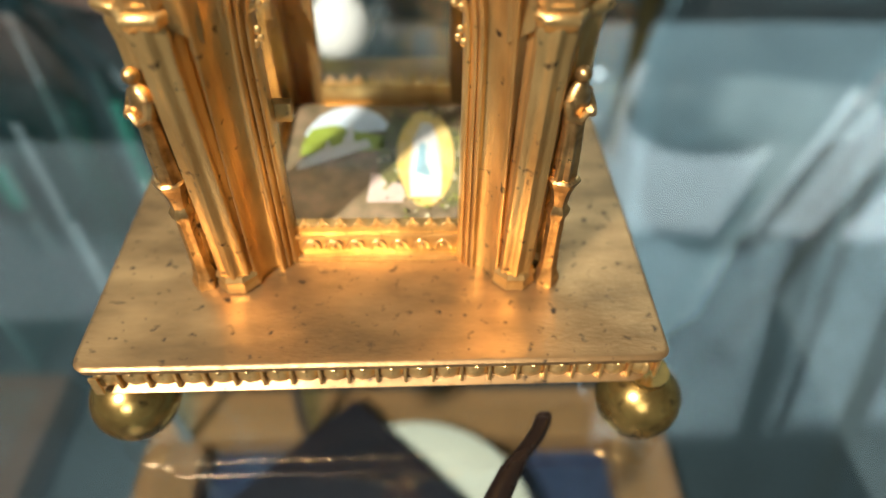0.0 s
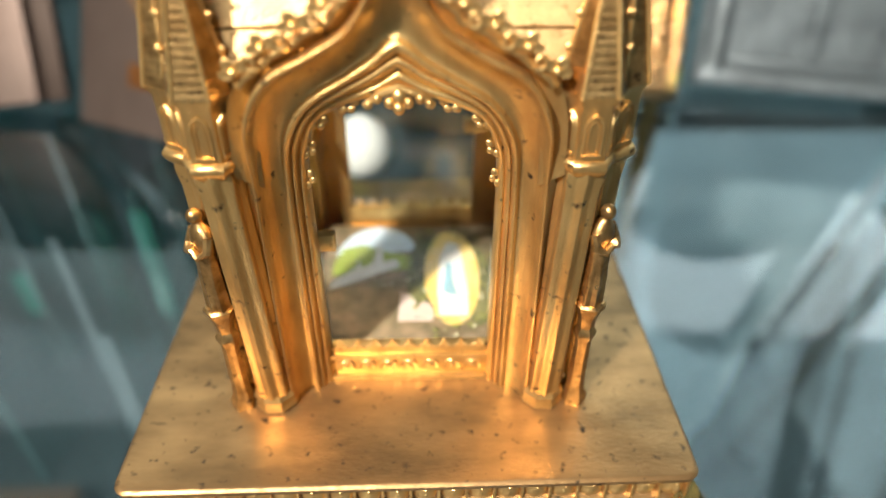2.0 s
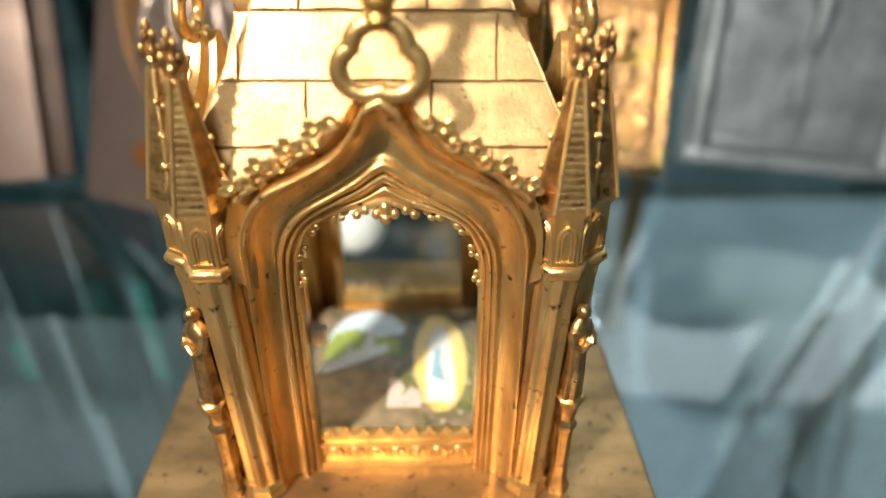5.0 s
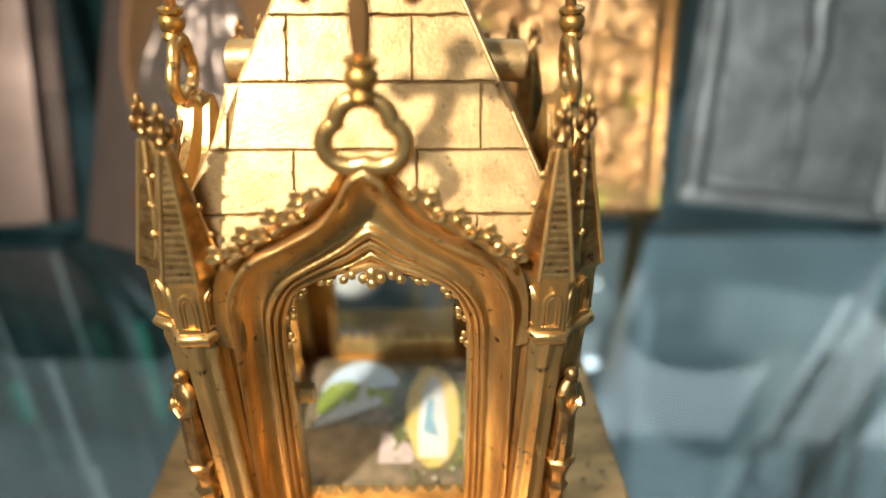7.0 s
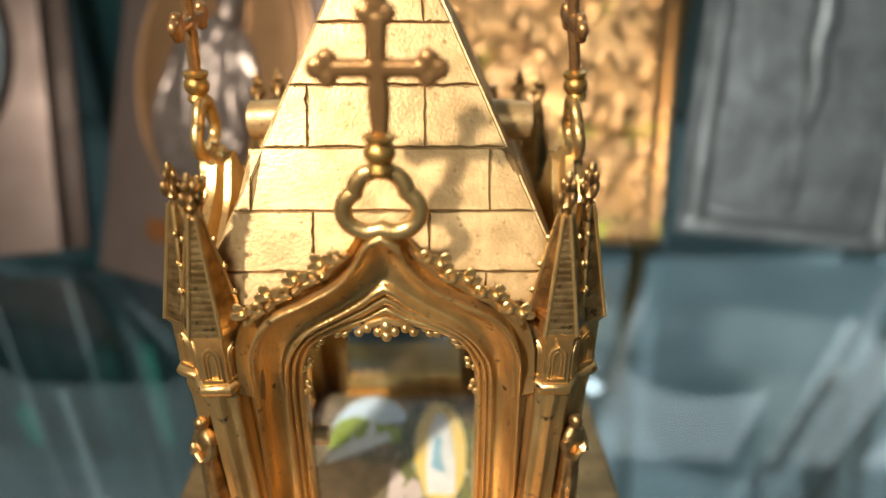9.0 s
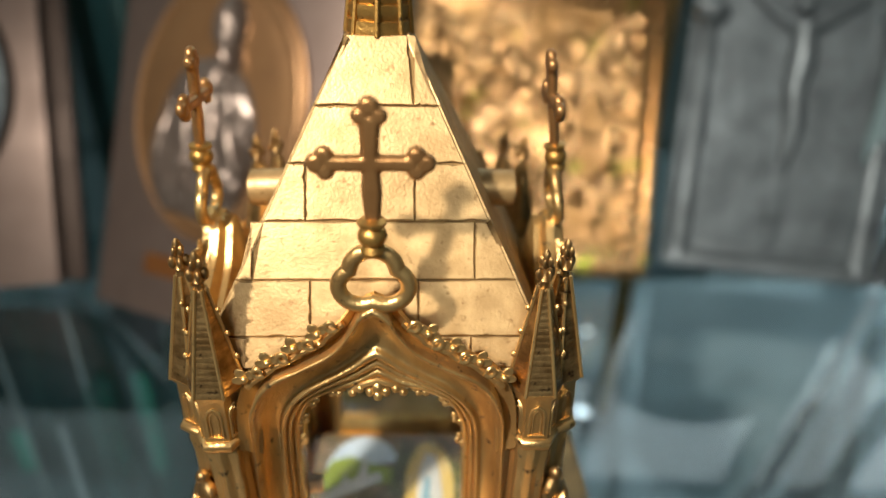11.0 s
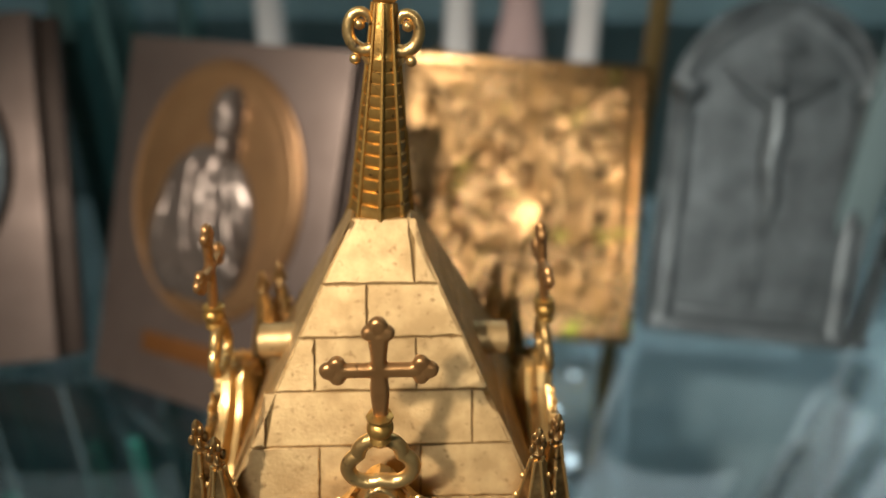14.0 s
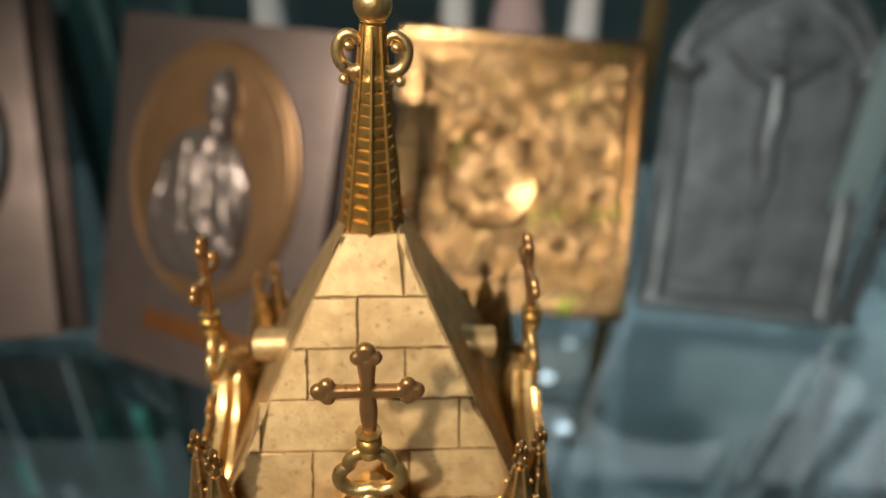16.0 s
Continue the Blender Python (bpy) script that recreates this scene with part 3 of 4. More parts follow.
lathe(bm, [(0.0026, 0.0225), (0.0027, 0.0245), (0.0020, 0.0262), (0.0017, 0.0290), (0.0016, 0.0430), (0.0021, 0.0445), (0.0023, 0.0458), (0.0016, 0.0474)], 24, flute=0.10, lobes=6)
for v in bm.verts:
    v.co.x, v.co.y = v.co.x * 1.10, v.co.y * 1.10
statuette_mesh = mesh_of("statuette", bm, DARK_GILT)

for side in range(4):
    for sx in (-1, 1):
        # front pier of this face, at the left and right end
        q = pose(0, 0, 0, 0, 0, 90 * side) @ pose(sx * 0.0350, -0.0398, 0)
        pier = part("pier", pier_mesh, GILT, chapel, "fluted gilt corner pier", BODY @ pose(0, 0, 0, 0, 0, 90 * side) @ pose(sx * 0.0322, -0.0400, 0, 0, sx * 1.8, 0))
        part("collar", collar_mesh, GILT, pier)
        lantern = part("lantern", lantern_mesh, DARK_GILT, chapel, "niched lantern stage", BODY @ q)
        for k in range(6):
            part("niche_arch", niche_mesh, GILT, lantern, "", pose(0, 0, 0, 0, 0, 60 * k))
        spl = q @ pose(0, 0, 0.1016, random.uniform(-1.2, 1.2), random.uniform(-1.2, 1.2), 0) @ pose(0, 0, -0.1016)
        spirelet = part("spirelet", spirelet_mesh, GILT, chapel, "ridged little spire", BODY @ spl)
        part("spirelet_ribs", rib_mesh, GILT, spirelet)
        finial = part("finial", finial_mesh, GILT, chapel, "worn leaf finial", BODY @ spl)
        for k in range(4):
            part("finial_leaf", leaf_low_mesh, GILT, finial, "", pose(0, 0, 0, 0, 0, 23 + 90 * k))
            part("finial_leaf", leaf_high_mesh, GILT, finial, "", pose(0, 0, 0, 0, 0, 63 + 90 * k))
    m = BODY @ pose(0, 0, 0, 0, 0, 90 * side)
    part("statuette", statuette_mesh, GILT, chapel, "small standing gilt figure on a bracket", m @ pose(0.0410, -0.0410, 0, 0, 0, 45))
    bm = box(bmesh.new(), 0.0285, 0.0385, -0.0385, -0.0285, 0.0225, 0.1060, 0.0012)
    part("corner_post", bm, GILT, chapel, "", m)
    # inner clip tabs by the glass
    bm = box(bmesh.new(), -0.0240, -0.0160, -0.0302, -0.0275, 0.0610, 0.0655, 0.0005)
    part("clip_tab", bm, GILT, chapel, "bent brass tab holding the glass", m)

# floor under the glass box and top ring under the roof
part("inner_floor", box(bmesh.new(), -0.0300, 0.0300, -0.0300, 0.0300, 0.0227, 0.0262, 0.0004), GILT, chapel, "brass floor inside the glass box", BODY)
bm = bmesh.new()
for side in range(4):
    box(bm, -0.0390, 0.0390, -0.0345, -0.0300, 0.1062, 0.1100)
    bmesh.ops.rotate(bm, verts=bm.verts, cent=(0, 0, 0), matrix=Matrix.Rotation(radians(90), 3, "Z"))
part("roof_ring", bm, GILT, chapel, "", BODY)

# roof of brass bricks
ZT, HT, ZB, HB = 0.1725, 0.0066, 0.1045, 0.0405


def roof_half(z):
    return min(0.0396, HT + (ZT - z) * (HB - HT) / (ZT - ZB))


def roof_point(x, z, out=0.0):
    """A point of the front face: x along the face, z up, out along its normal."""
    k = (ZT - ZB) / math.hypot(ZT - ZB, HB - HT)
    s = (HB - HT) / math.hypot(ZT - ZB, HB - HT)
    return (x, -roof_half(z) - out * k, z + out * s)


bm = bmesh.new()
rings(bm, [[(sx * h, sy * h, z) for sx, sy in ((-1, -1), (1, -1), (1, 1), (-1, 1))] for h, z in ((0.0384, 0.1074), (0.0382, 0.1086), (HT - 0.0004, ZT))])
roof = part("roof", bm, JOINT, chapel, "steep pyramid roof of pale brass scored as bricks", BODY)
ROWS_Z = [0.1726, 0.1588, 0.1476, 0.1364, 0.1250, 0.1140, 0.1076]
JOINTS = [(0.0080,), (-0.0033,), (-0.0155, 0.0082), (-0.0269, 0.0213), (-0.0144, 0.0090), (-0.0195, 0.0205)]
for row in range(6):
    zt, zb = ROWS_Z[row] - 0.00010, ROWS_Z[row + 1] + 0.00010
    cuts = [-1.0, *JOINTS[row], 1.0]
    for a, b in zip(cuts, cuts[1:]):
        def span(z, g):
            h = roof_half(z) - 0.0001
            return max(-h, a + 0.00010) + g, min(h, b - 0.00010) - g
        bm = bmesh.new()
        lo = random.uniform(0.0002, 0.0004)
        worn = [(random.uniform(0, 0.00042) * random.random(), 0) for _ in range(36)]
        loops = []
        for g, o in ((0.0, -0.0006), (0.0, lo), (0.00018, lo + 0.00012)):
            x0, x1 = span(zt - g, g)
            u0, u1 = span(zb + g, g)
            corners = [(u0, zb + g), (u1, zb + g), (x1, zt - g), (x0, zt - g)]
            outline = []
            for k in range(4):
                (ax, az), (bx, bz) = corners[k], corners[(k + 1) % 4]
                for i in range(9):
                    wx, wz = worn[k * 9 + i] if i else (0, 0)
                    nx, nz = (0, 1 if k == 0 else -1) if k % 2 == 0 else ((-1 if k == 1 else 1), 0)
                    inner_edge = abs(ax) < roof_half(az) - 0.0005
                    w = abs(wx) * (1 if k % 2 == 0 or inner_edge else 0.2) * (1.0 if o > 0 else 0.4)
                    outline.append(roof_point(ax + (bx - ax) * i / 9 + nx * w, az + (bz - az) * i / 9 + nz * w, o))
            loops.append(outline)
        rings(bm, loops)
        brick_mesh = mesh_of("brick", bm, ROOF, False)
        for side in range(4):
            part("brick", brick_mesh, ROOF, roof, "", pose(0, 0, 0, 0, 0, 90 * side))
for sx in (-1, 1):
    bm = tube(bmesh.new(), [(sx * 0.019, 0, 0.1350), (sx * 0.0325, 0, 0.1345)], 0.0046, 20)
    tube(bm, [(sx * 0.0322, 0, 0.1345), (sx * 0.0330, 0, 0.1345)], 0.0041, 20)
    part("brass_tube", bm, ROOF, chapel, "short brass tube joining roof and side gable", BODY)

# central spire
bm = bmesh.new()
prof = [(0.0060, 0.1712), (0.0074, 0.1718), (0.0075, 0.1728)]
for i in range(13):
    z = 0.1735 + 0.0355 * (i / 13) ** 0.92
    r = 0.0073 - 0.0040 * (i / 13)
    prof += [(r, z), (r * 0.985, z + 0.0016), (r * 0.90, z + 0.0019)]
prof += [(0.0031, 0.2100), (0.0026, 0.2195), (0.0020, 0.2205)]
lathe(bm, prof, 8)
spire = part("spire", bm, SPIRE, chapel, "ridged octagonal brass spire, darkened in the grooves", BODY @ pose(0, 0, 0.1725, 0, 2.2, 0) @ pose(0, 0, -0.1725))
bm = bmesh.new()
for k in range(8):
    a = radians(45 * k)
    tube(bm, [(0.0075 * math.cos(a), 0.0075 * math.sin(a), 0.1722), (0.0035 * math.cos(a), 0.0035 * math.sin(a), 0.2090), (0.0026 * math.cos(a), 0.0026 * math.sin(a), 0.2198)], [0.0006, 0.0004, 0.0003], 6)
part("spire_ribs", bm, SPIRE, spire)
for sx in (-1, 1):
    pts, rad = [], []
    for i in range(40):
        u = i / 39
        a = -0.6 + 5.2 * u
        r = 0.0042 * (1 - 0.62 * u)
        pts.append((sx * (0.0047 + r * math.sin(a) * 0.95), 0, 0.2142 + 0.0012 * u - r * math.cos(a) * 1.15))
        rad.append(0.0016 * (1 - 0.4 * u))
    bm = tube(bmesh.new(), [(sx * 0.0030, 0, 0.2072), (sx * 0.0042, 0, 0.2086), (sx * 0.0032, 0, 0.2098)], 0.0010, 8)
    tube(bm, pts, rad, 10)
    ball(bm, (sx * 0.0062, 0, 0.2078), 0.0013, 2)
    ball(bm, (sx * 0.0052, 0, 0.2152), 0.0013, 2)
    part("scroll", bm, GILT, spire, "curled gilt scroll")
bm = ball(bmesh.new(), (0, 0, 0.2240), 0.0042, 3)
lathe(bm, [(0.0022, 0.2198), (0.0030, 0.2206), (0.0022, 0.2214)], 12)
lathe(bm, [(0.0018, 0.2272), (0.0012, 0.2295), (0.0011, 0.2330)], 10)
part("spire_ball", bm, GILT, spire, "round brass knob")

# ---- picture card lying inside ----
card = solid("picture_card", box(bmesh.new(), -0.0285, 0.0285, -0.0285, 0.0285, 0.0, 0.0006, 0.0002),
             material("brown_card", (0.30, 0.22, 0.14), 0.5, 0.0, (0.10, 0.09, 0.05), 160, 0.9, 0, 200, 0.05, 900), pose(CX, CY, 0.0264, 0, 0, YAW),
             "printed devotional card with a pale figure shape in a yellow oval", "card")


def flat(name, pts, z, mat, label=""):
    bm = bmesh.new()
    lo = [bm.verts.new((x, y, z - 0.0002)) for x, y in pts]
    hi = [bm.verts.new((x, y, z)) for x, y in pts]
    bm.faces.new(hi), bm.faces.new(lo[::-1])
    for i in range(len(pts)):
        j = (i + 1) % len(pts)
        bm.faces.new((lo[i], lo[j], hi[j], hi[i]))
    return part(name, mesh_of(name, bm, mat, False), mat, card, label)


def ell(cx, cy, rx, ry, a0=0, a1=360, n=28):
    return [(cx + rx * math.cos(radians(a0 + (a1 - a0) * i / n)), cy + ry * math.sin(radians(a0 + (a1 - a0) * i / n))) for i in range(n + (a1 - a0 < 360))]


def ink(name, c, c2=None):
    return material(name, c, 0.45, 0.0, c2 or tuple(v * 0.75 for v in c), 300, 0.8, 0, 200, 0.02, 900)


flat("printed_sky", ell(-0.0105, 0.0085, 0.0130, 0.0185, 20, 170), 0.00085, ink("sky_ink", (0.62, 0.76, 0.88)))
flat("printed_hill", [(-0.0235, 0.0080), (-0.0215, 0.0150), (-0.0150, 0.0170), (-0.0080, 0.0135), (0.0000, 0.0115), (0.0000, 0.0050), (-0.0235, 0.0020)], 0.0011, ink("hill_ink", (0.30, 0.40, 0.06)))
flat("printed_church", [(-0.0235, -0.0010), (-0.0170, 0.0050), (-0.0160, 0.0090), (-0.0150, 0.0055), (-0.0120, 0.0075), (-0.0100, 0.0190), (-0.0085, 0.0080), (-0.0050, 0.0095), (-0.0035, 0.0060), (-0.0090, 0.0030), (-0.0235, -0.0045)], 0.00135, ink("church_ink", (0.72, 0.74, 0.72)))
flat("printed_leaves", ell(0.0045, 0.0015, 0.0060, 0.0190), 0.0011, ink("leaf_ink", (0.16, 0.17, 0.06), (0.05, 0.06, 0.03)))
flat("printed_leaves", ell(0.0190, -0.0020, 0.0050, 0.0180), 0.0011, ink("leaf_ink_b", (0.22, 0.22, 0.10), (0.06, 0.07, 0.03)))
flat("printed_halo", ell(0.0120, 0.0020, 0.0082, 0.0220), 0.0013, ink("halo_ink", (0.80, 0.55, 0.12), (0.85, 0.66, 0.30)), "yellow oval")
flat("printed_shape", [(0.0080, -0.0160), (0.0160, -0.0160), (0.0165, -0.0060), (0.0155, 0.0100), (0.0140, 0.0170), (0.0110, 0.0175), (0.0085, 0.0090), (0.0075, -0.0060)], 0.0015, ink("white_ink", (0.86, 0.85, 0.80)), "plain white shape")
flat("printed_sash", [(0.0090, -0.0060), (0.0105, 0.0070), (0.0125, 0.0070), (0.0120, -0.0010), (0.0135, -0.0080), (0.0115, -0.0075)], 0.0017, ink("blue_ink", (0.30, 0.52, 0.62)), "plain blue shape")
for name, c, n in (("printed_leaf_green", (0.24, 0.26, 0.07), 46), ("printed_leaf_pale", (0.66, 0.62, 0.42), 26), ("printed_leaf_dark", (0.04, 0.045, 0.025), 40)):
    bm = bmesh.new()
    for k in range(n):
        a, r = random.uniform(0, 6.28), random.uniform(0.93, 1.45)
        x, y, q, w = 0.0120 + 0.0090 * r * math.cos(a), 0.0015 + 0.0215 * r * math.sin(a), random.uniform(0.0004, 0.0011), random.uniform(0, 3)
        if abs(x) < 0.0275 and abs(y) < 0.0275:
            z0 = 0.00150 + 0.00001 * k
            bm.faces.new([bm.verts.new((x + q * math.cos(w + i) * (1 if i % 2 else 0.6), y + q * math.sin(w + i) * (1 if i % 2 else 0.7), z0)) for i in range(6)])
    tagged(part(name, mesh_of(name, bm, ink(name, c), False), None, card), kind="stuff")
flat("printed_rock", [(-0.0035, -0.0180), (0.0060, -0.0180), (0.0065, -0.0120), (0.0040, -0.0090), (0.0020, -0.0120), (0.0000, -0.0070), (-0.0030, -0.0060)], 0.0013, ink("pink_ink", (0.70, 0.56, 0.50)), "plain pinkish shape")


# ---- plaques leaning at the back of the shelf ----
def relief(w, h, nx, ny, depth, height, mask=None):
    """A panel with a modelled front: height(u, v) in metres, u and v from -0.5 to 0.5; front faces -y, foot at z 0."""
    bm = bmesh.new()
    grid = [[bm.verts.new((w * (i / nx - 0.5), -height(i / nx - 0.5, j / ny - 0.5), h * j / ny)) for i in range(nx + 1)] for j in range(ny + 1)]
    for j in range(ny):
        for i in range(nx):
            bm.faces.new((grid[j][i], grid[j][i + 1], grid[j + 1][i + 1], grid[j + 1][i]))
    edge = [grid[0][i] for i in range(nx)] + [grid[j][nx] for j in range(ny)] + [grid[ny][i] for i in range(nx, 0, -1)] + [grid[j][0] for j in range(ny, 0, -1)]
    rim = [bm.verts.new((v.co.x, depth, v.co.z)) for v in edge]
    for i in range(len(edge)):
        k = (i + 1) % len(edge)
        bm.faces.new((edge[i], rim[i], rim[k], edge[k]))
    bm.faces.new(rim)
    return bm


def mound(u, v, cu, cv, ru, rv, p=2.0):
    d = ((u - cu) / ru) ** 2 + ((v - cv) / rv) ** 2
    return max(0.0, 1 - d) ** (1 / p)


def easel(m, lean, h):
    """A small wire strut behind a leaning plaque."""
    t = thing("plaque_easel", m, "thin steel strut propping a plaque from behind", "easel", "plaque easels")
    y, z = 0.006 + math.sin(lean) * h * 0.6 + 0.004, math.cos(lean) * h * 0.6
    for sx in (-1, 1):
        part("leg", tube(bmesh.new(), [(sx * 0.02, y + 0.05, 0.0015), (sx * 0.01, y, z)], 0.0015, 8), STEEL, t)
    return t


def gold_height(u, v):
    e = min(0.5 - abs(u), 0.5 - abs(v))
    z = 0.0 if e < 0.06 else 0.0008
    d = math.hypot(u + 0.10, (v + 0.02) * 1.15)
    if e > 0.10:
        n = noise.noise(Vector((u * 34, v * 38, 1.0))) + 0.8 * noise.noise(Vector((u * 72, v * 80, 4.0)))
        z += (0.0020 if d > 0.20 else 0.0013) * max(-0.4, n)
    if d < 0.12:
        z += 0.0024 * mound(u, v, -0.11, 0.05, 0.035, 0.04) + 0.0026 * mound(u, v, -0.12, -0.05, 0.05, 0.06) + 0.002 * mound(u, v, -0.05, -0.06, 0.02, 0.05)
    return z


def plaque(name, m, lean, roll, label, bm, mat):
    t = thing(name, m, label, "plaque", "plaques on the shelf")
    tilt = pose(0, 0, 0, -math.degrees(lean), 0, 0) @ pose(0, 0, 0, 0, roll, 0)
    part("panel", bm, mat, t, "", tilt)
    return t, tilt


LEAN = radians(31)
gold, tilt = plaque("copper_plaque", pose(0.0690, 0.281, SHELF + 0.0034, 0, 0, -5.7), radians(27.7), 2.4,
                 "square repousse plaque of golden copper, crowded relief round a medallion", relief(0.164, 0.185, 190, 214, 0.004, gold_height), COPPER)


for name, a in (("border", (-0.082, 0.082, 0.179, 0.185)), ("border", (-0.082, 0.082, 0.0, 0.006)), ("border", (-0.082, -0.076, 0.006, 0.179)), ("border", (0.076, 0.082, 0.006, 0.179)),
                ("inner_bead", (-0.068, 0.068, 0.1695, 0.1720)), ("inner_bead", (-0.068, 0.068, 0.013, 0.0155)), ("inner_bead", (-0.068, -0.0655, 0.0155, 0.1695)), ("inner_bead", (0.0655, 0.068, 0.0155, 0.1695))):
    part(name, box(bmesh.new(), a[0], a[1], -0.0032, 0.0005, a[2], a[3], 0.0009), COPPER, gold, "", tilt)
for r, q in ((0.0295, 0.0030), (0.0225, 0.0018)):
    ring = [(-0.0164 + r * math.cos(a), -0.0022, 0.0888 + r * 1.08 * math.sin(a)) for a in np.linspace(0, 2 * math.pi, 48, endpoint=False)]
    part("medallion_ring", tube(bmesh.new(), ring, q, 8, True), COPPER, gold, "", tilt)


def oval_height(u, v):
    d = math.hypot(u, v) * 2
    return 0.004 * math.sqrt(max(0.0, 1 - d ** 8)) + 0.0012 * math.exp(-((d - 0.94) / 0.03) ** 2)


def fold(u, v, a, b, r, h):
    """A rounded ridge from a to b."""
    du, dv = b[0] - a[0], b[1] - a[1]
    t = min(1, max(0, ((u - a[0]) * du + (v - a[1]) * dv) / (du * du + dv * dv)))
    d = math.hypot(u - a[0] - t * du, v - a[1] - t * dv) / r
    return h * math.sqrt(max(0.0, 1 - d * d))


def bust_height(u, v):
    """A plain modelled mass: rounded top, sloping shoulders, hanging folds."""
    z = max(0.0105 * mound(u, v, 0.06, 0.29, 0.085, 0.115), 0.0095 * mound(u, v, 0.085, 0.175, 0.055, 0.075),
            0.0085 * mound(u, v, -0.02, -0.13, 0.30, 0.31), 0.0080 * mound(u, v, -0.19, -0.20, 0.15, 0.22), 0.0092 * mound(u, v, 0.17, -0.16, 0.10, 0.20))
    if z > 0:
        for a, b, r, h in (((0.10, 0.09), (0.28, -0.30), 0.030, 0.0022), ((-0.10, 0.10), (-0.07, -0.22), 0.020, 0.0016), ((-0.07, -0.22), (-0.15, -0.40), 0.022, 0.0016),
                           ((-0.22, 0.0), (-0.28, -0.26), 0.024, 0.0014), ((0.04, 0.05), (0.06, -0.12), 0.016, 0.0010), ((0.06, -0.20), (0.26, -0.31), 0.030, 0.0024), ((-0.02, 0.06), (0.02, -0.20), 0.014, 0.0009)):
            z += fold(u, v, a, b, r, h)
        z += 0.0011 * noise.noise(Vector((u * 13, v * 13, 2.0))) + 0.0005 * noise.noise(Vector((u * 31, v * 31, 5.0)))
    return max(z, 0.0)


def bust(w, h, n=110):
    bm = bmesh.new()
    g = {}
    for j in range(n + 1):
        for i in range(n + 1):
            u, v = i / n * 0.8 - 0.4, j / n * 0.84 - 0.42
            z = bust_height(u, v)
            g[i, j] = (u, v, z)
    vs = {}
    for j in range(n):
        for i in range(n):
            c = [(i, j), (i + 1, j), (i + 1, j + 1), (i, j + 1)]
            if any(g[k][2] > 0 for k in c):
                for k in c:
                    if k not in vs:
                        vs[k] = bm.verts.new((g[k][0] * w, -g[k][2], g[k][1] * h))
                bm.faces.new([vs[k] for k in c])
    return bm


def oval_medallion(w, h):
    bm = bmesh.new()
    nr, na = 40, 96
    prev = None
    for k in range(nr + 1):
        r = k / nr / 2
        if k == 0:
            ring = [bm.verts.new((0, -oval_height(0, 0), 0))]
        else:
            ring = [bm.verts.new((w * r * math.cos(2 * math.pi * i / na), -oval_height(r * math.cos(2 * math.pi * i / na) * 0.999, r * math.sin(2 * math.pi * i / na) * 0.999), h * r * math.sin(2 * math.pi * i / na))) for i in range(na)]
        if prev is not None:
            for i in range(na):
                j = (i + 1) % na
                if len(prev) == 1:
                    bm.faces.new((prev[0], ring[i], ring[j]))
                else:
                    bm.faces.new((prev[i], ring[i], ring[j], prev[j]))
        prev = ring
    return bm


def bronze_plaque(m, lean, roll, w, h, oz, ow, oh, label, name_bar, edge=0.0045):
    t, tilt = plaque("bronze_plaque", m, lean, roll, label, box(bmesh.new(), -w / 2, w / 2, 0, 0.008, 0, h, 0.0012), BRONZE)
    # dark slab behind; its overhang at the right draws the plaque's shaded edge
    part("shaded_edge", box(bmesh.new(), -w / 2 + 0.001, w / 2 + edge, 0.0082, 0.015, 0.001, h - 0.001, 0.0008), BRONZE_DARK, t, "dark slab drawing the plaque's shaded edge", tilt)
    part("oval_medallion", oval_medallion(ow, oh), BRONZE_OVAL if name_bar else PEWTER, t, "oval medallion", tilt @ pose(0, -0.0005, oz))
    rim = [(ow * 0.5 * math.cos(a), -0.0012, oz + oh * 0.5 * math.sin(a)) for a in np.linspace(0, 2 * math.pi, 56, endpoint=False)]
    part("medallion_rim", tube(bmesh.new(), rim, 0.0016 if name_bar else 0.0024, 8, True), BRONZE_OVAL if name_bar else BRONZE_DARK, t, "", tilt)
    if name_bar:
        part("bust_relief", bust(ow, oh), RUBBED, t, "plain bust shape in rubbed silvery bronze", tilt @ pose(0, -0.0040, oz))
    if name_bar:
        bm = box(bmesh.new(), -w * 0.26, w * 0.26, -0.0012, 0.001, 0.024, 0.036, 0.0006)
        part("label_bar", bm, LABEL, t, "reddish bar, unreadable", tilt)
    return t


bronze_plaque(pose(-0.1185, 0.214, SHELF + 0.0016, 0, 0, -27.0), radians(22.5), -1.2, 0.150, 0.203, 0.121, 0.113, 0.142,
              "brown bronze plaque with an oval portrait medallion, leaning back", True)
bronze_plaque(pose(-0.2705, 0.249, SHELF + 0.0036, 0, 0, -2.0), radians(27), -6.0, 0.130, 0.212, 0.122, 0.094, 0.124,
              "flat brown bronze plaque with a small oval and a dark edge", False, 0.0115)


def pewter_height(u, v):
    z = 0.002 + 0.0004 * noise.noise(Vector((u * 7, v * 10, 7))) + 0.00028 * noise.noise(Vector((u * 25, v * 36, 3)))
    r = math.hypot(u * 0.130 / 0.215, v - 0.19)
    if v > 0.2 and 0.25 < r < 0.31:
        z += 0.0015 * math.sin((r - 0.25) / 0.06 * math.pi)
    return z


bm = relief(0.130, 0.220, 100, 150, 0.006, pewter_height)
for v in bm.verts:
    z = v.co.z / 0.220
    if z > 0.70:
        top = 0.5 * math.sqrt(max(0.02, 1 - ((z - 0.70) / 0.305) ** 2))
        v.co.x *= top / 0.5
pewter, tilt = plaque("pewter_plaque", pose(0.2270, 0.276, SHELF + 0.0022, 0, 0, -10.7), radians(19.5), 1.5,
       "arched grey pewter relief of a cross between two columns", bm, PEWTER)
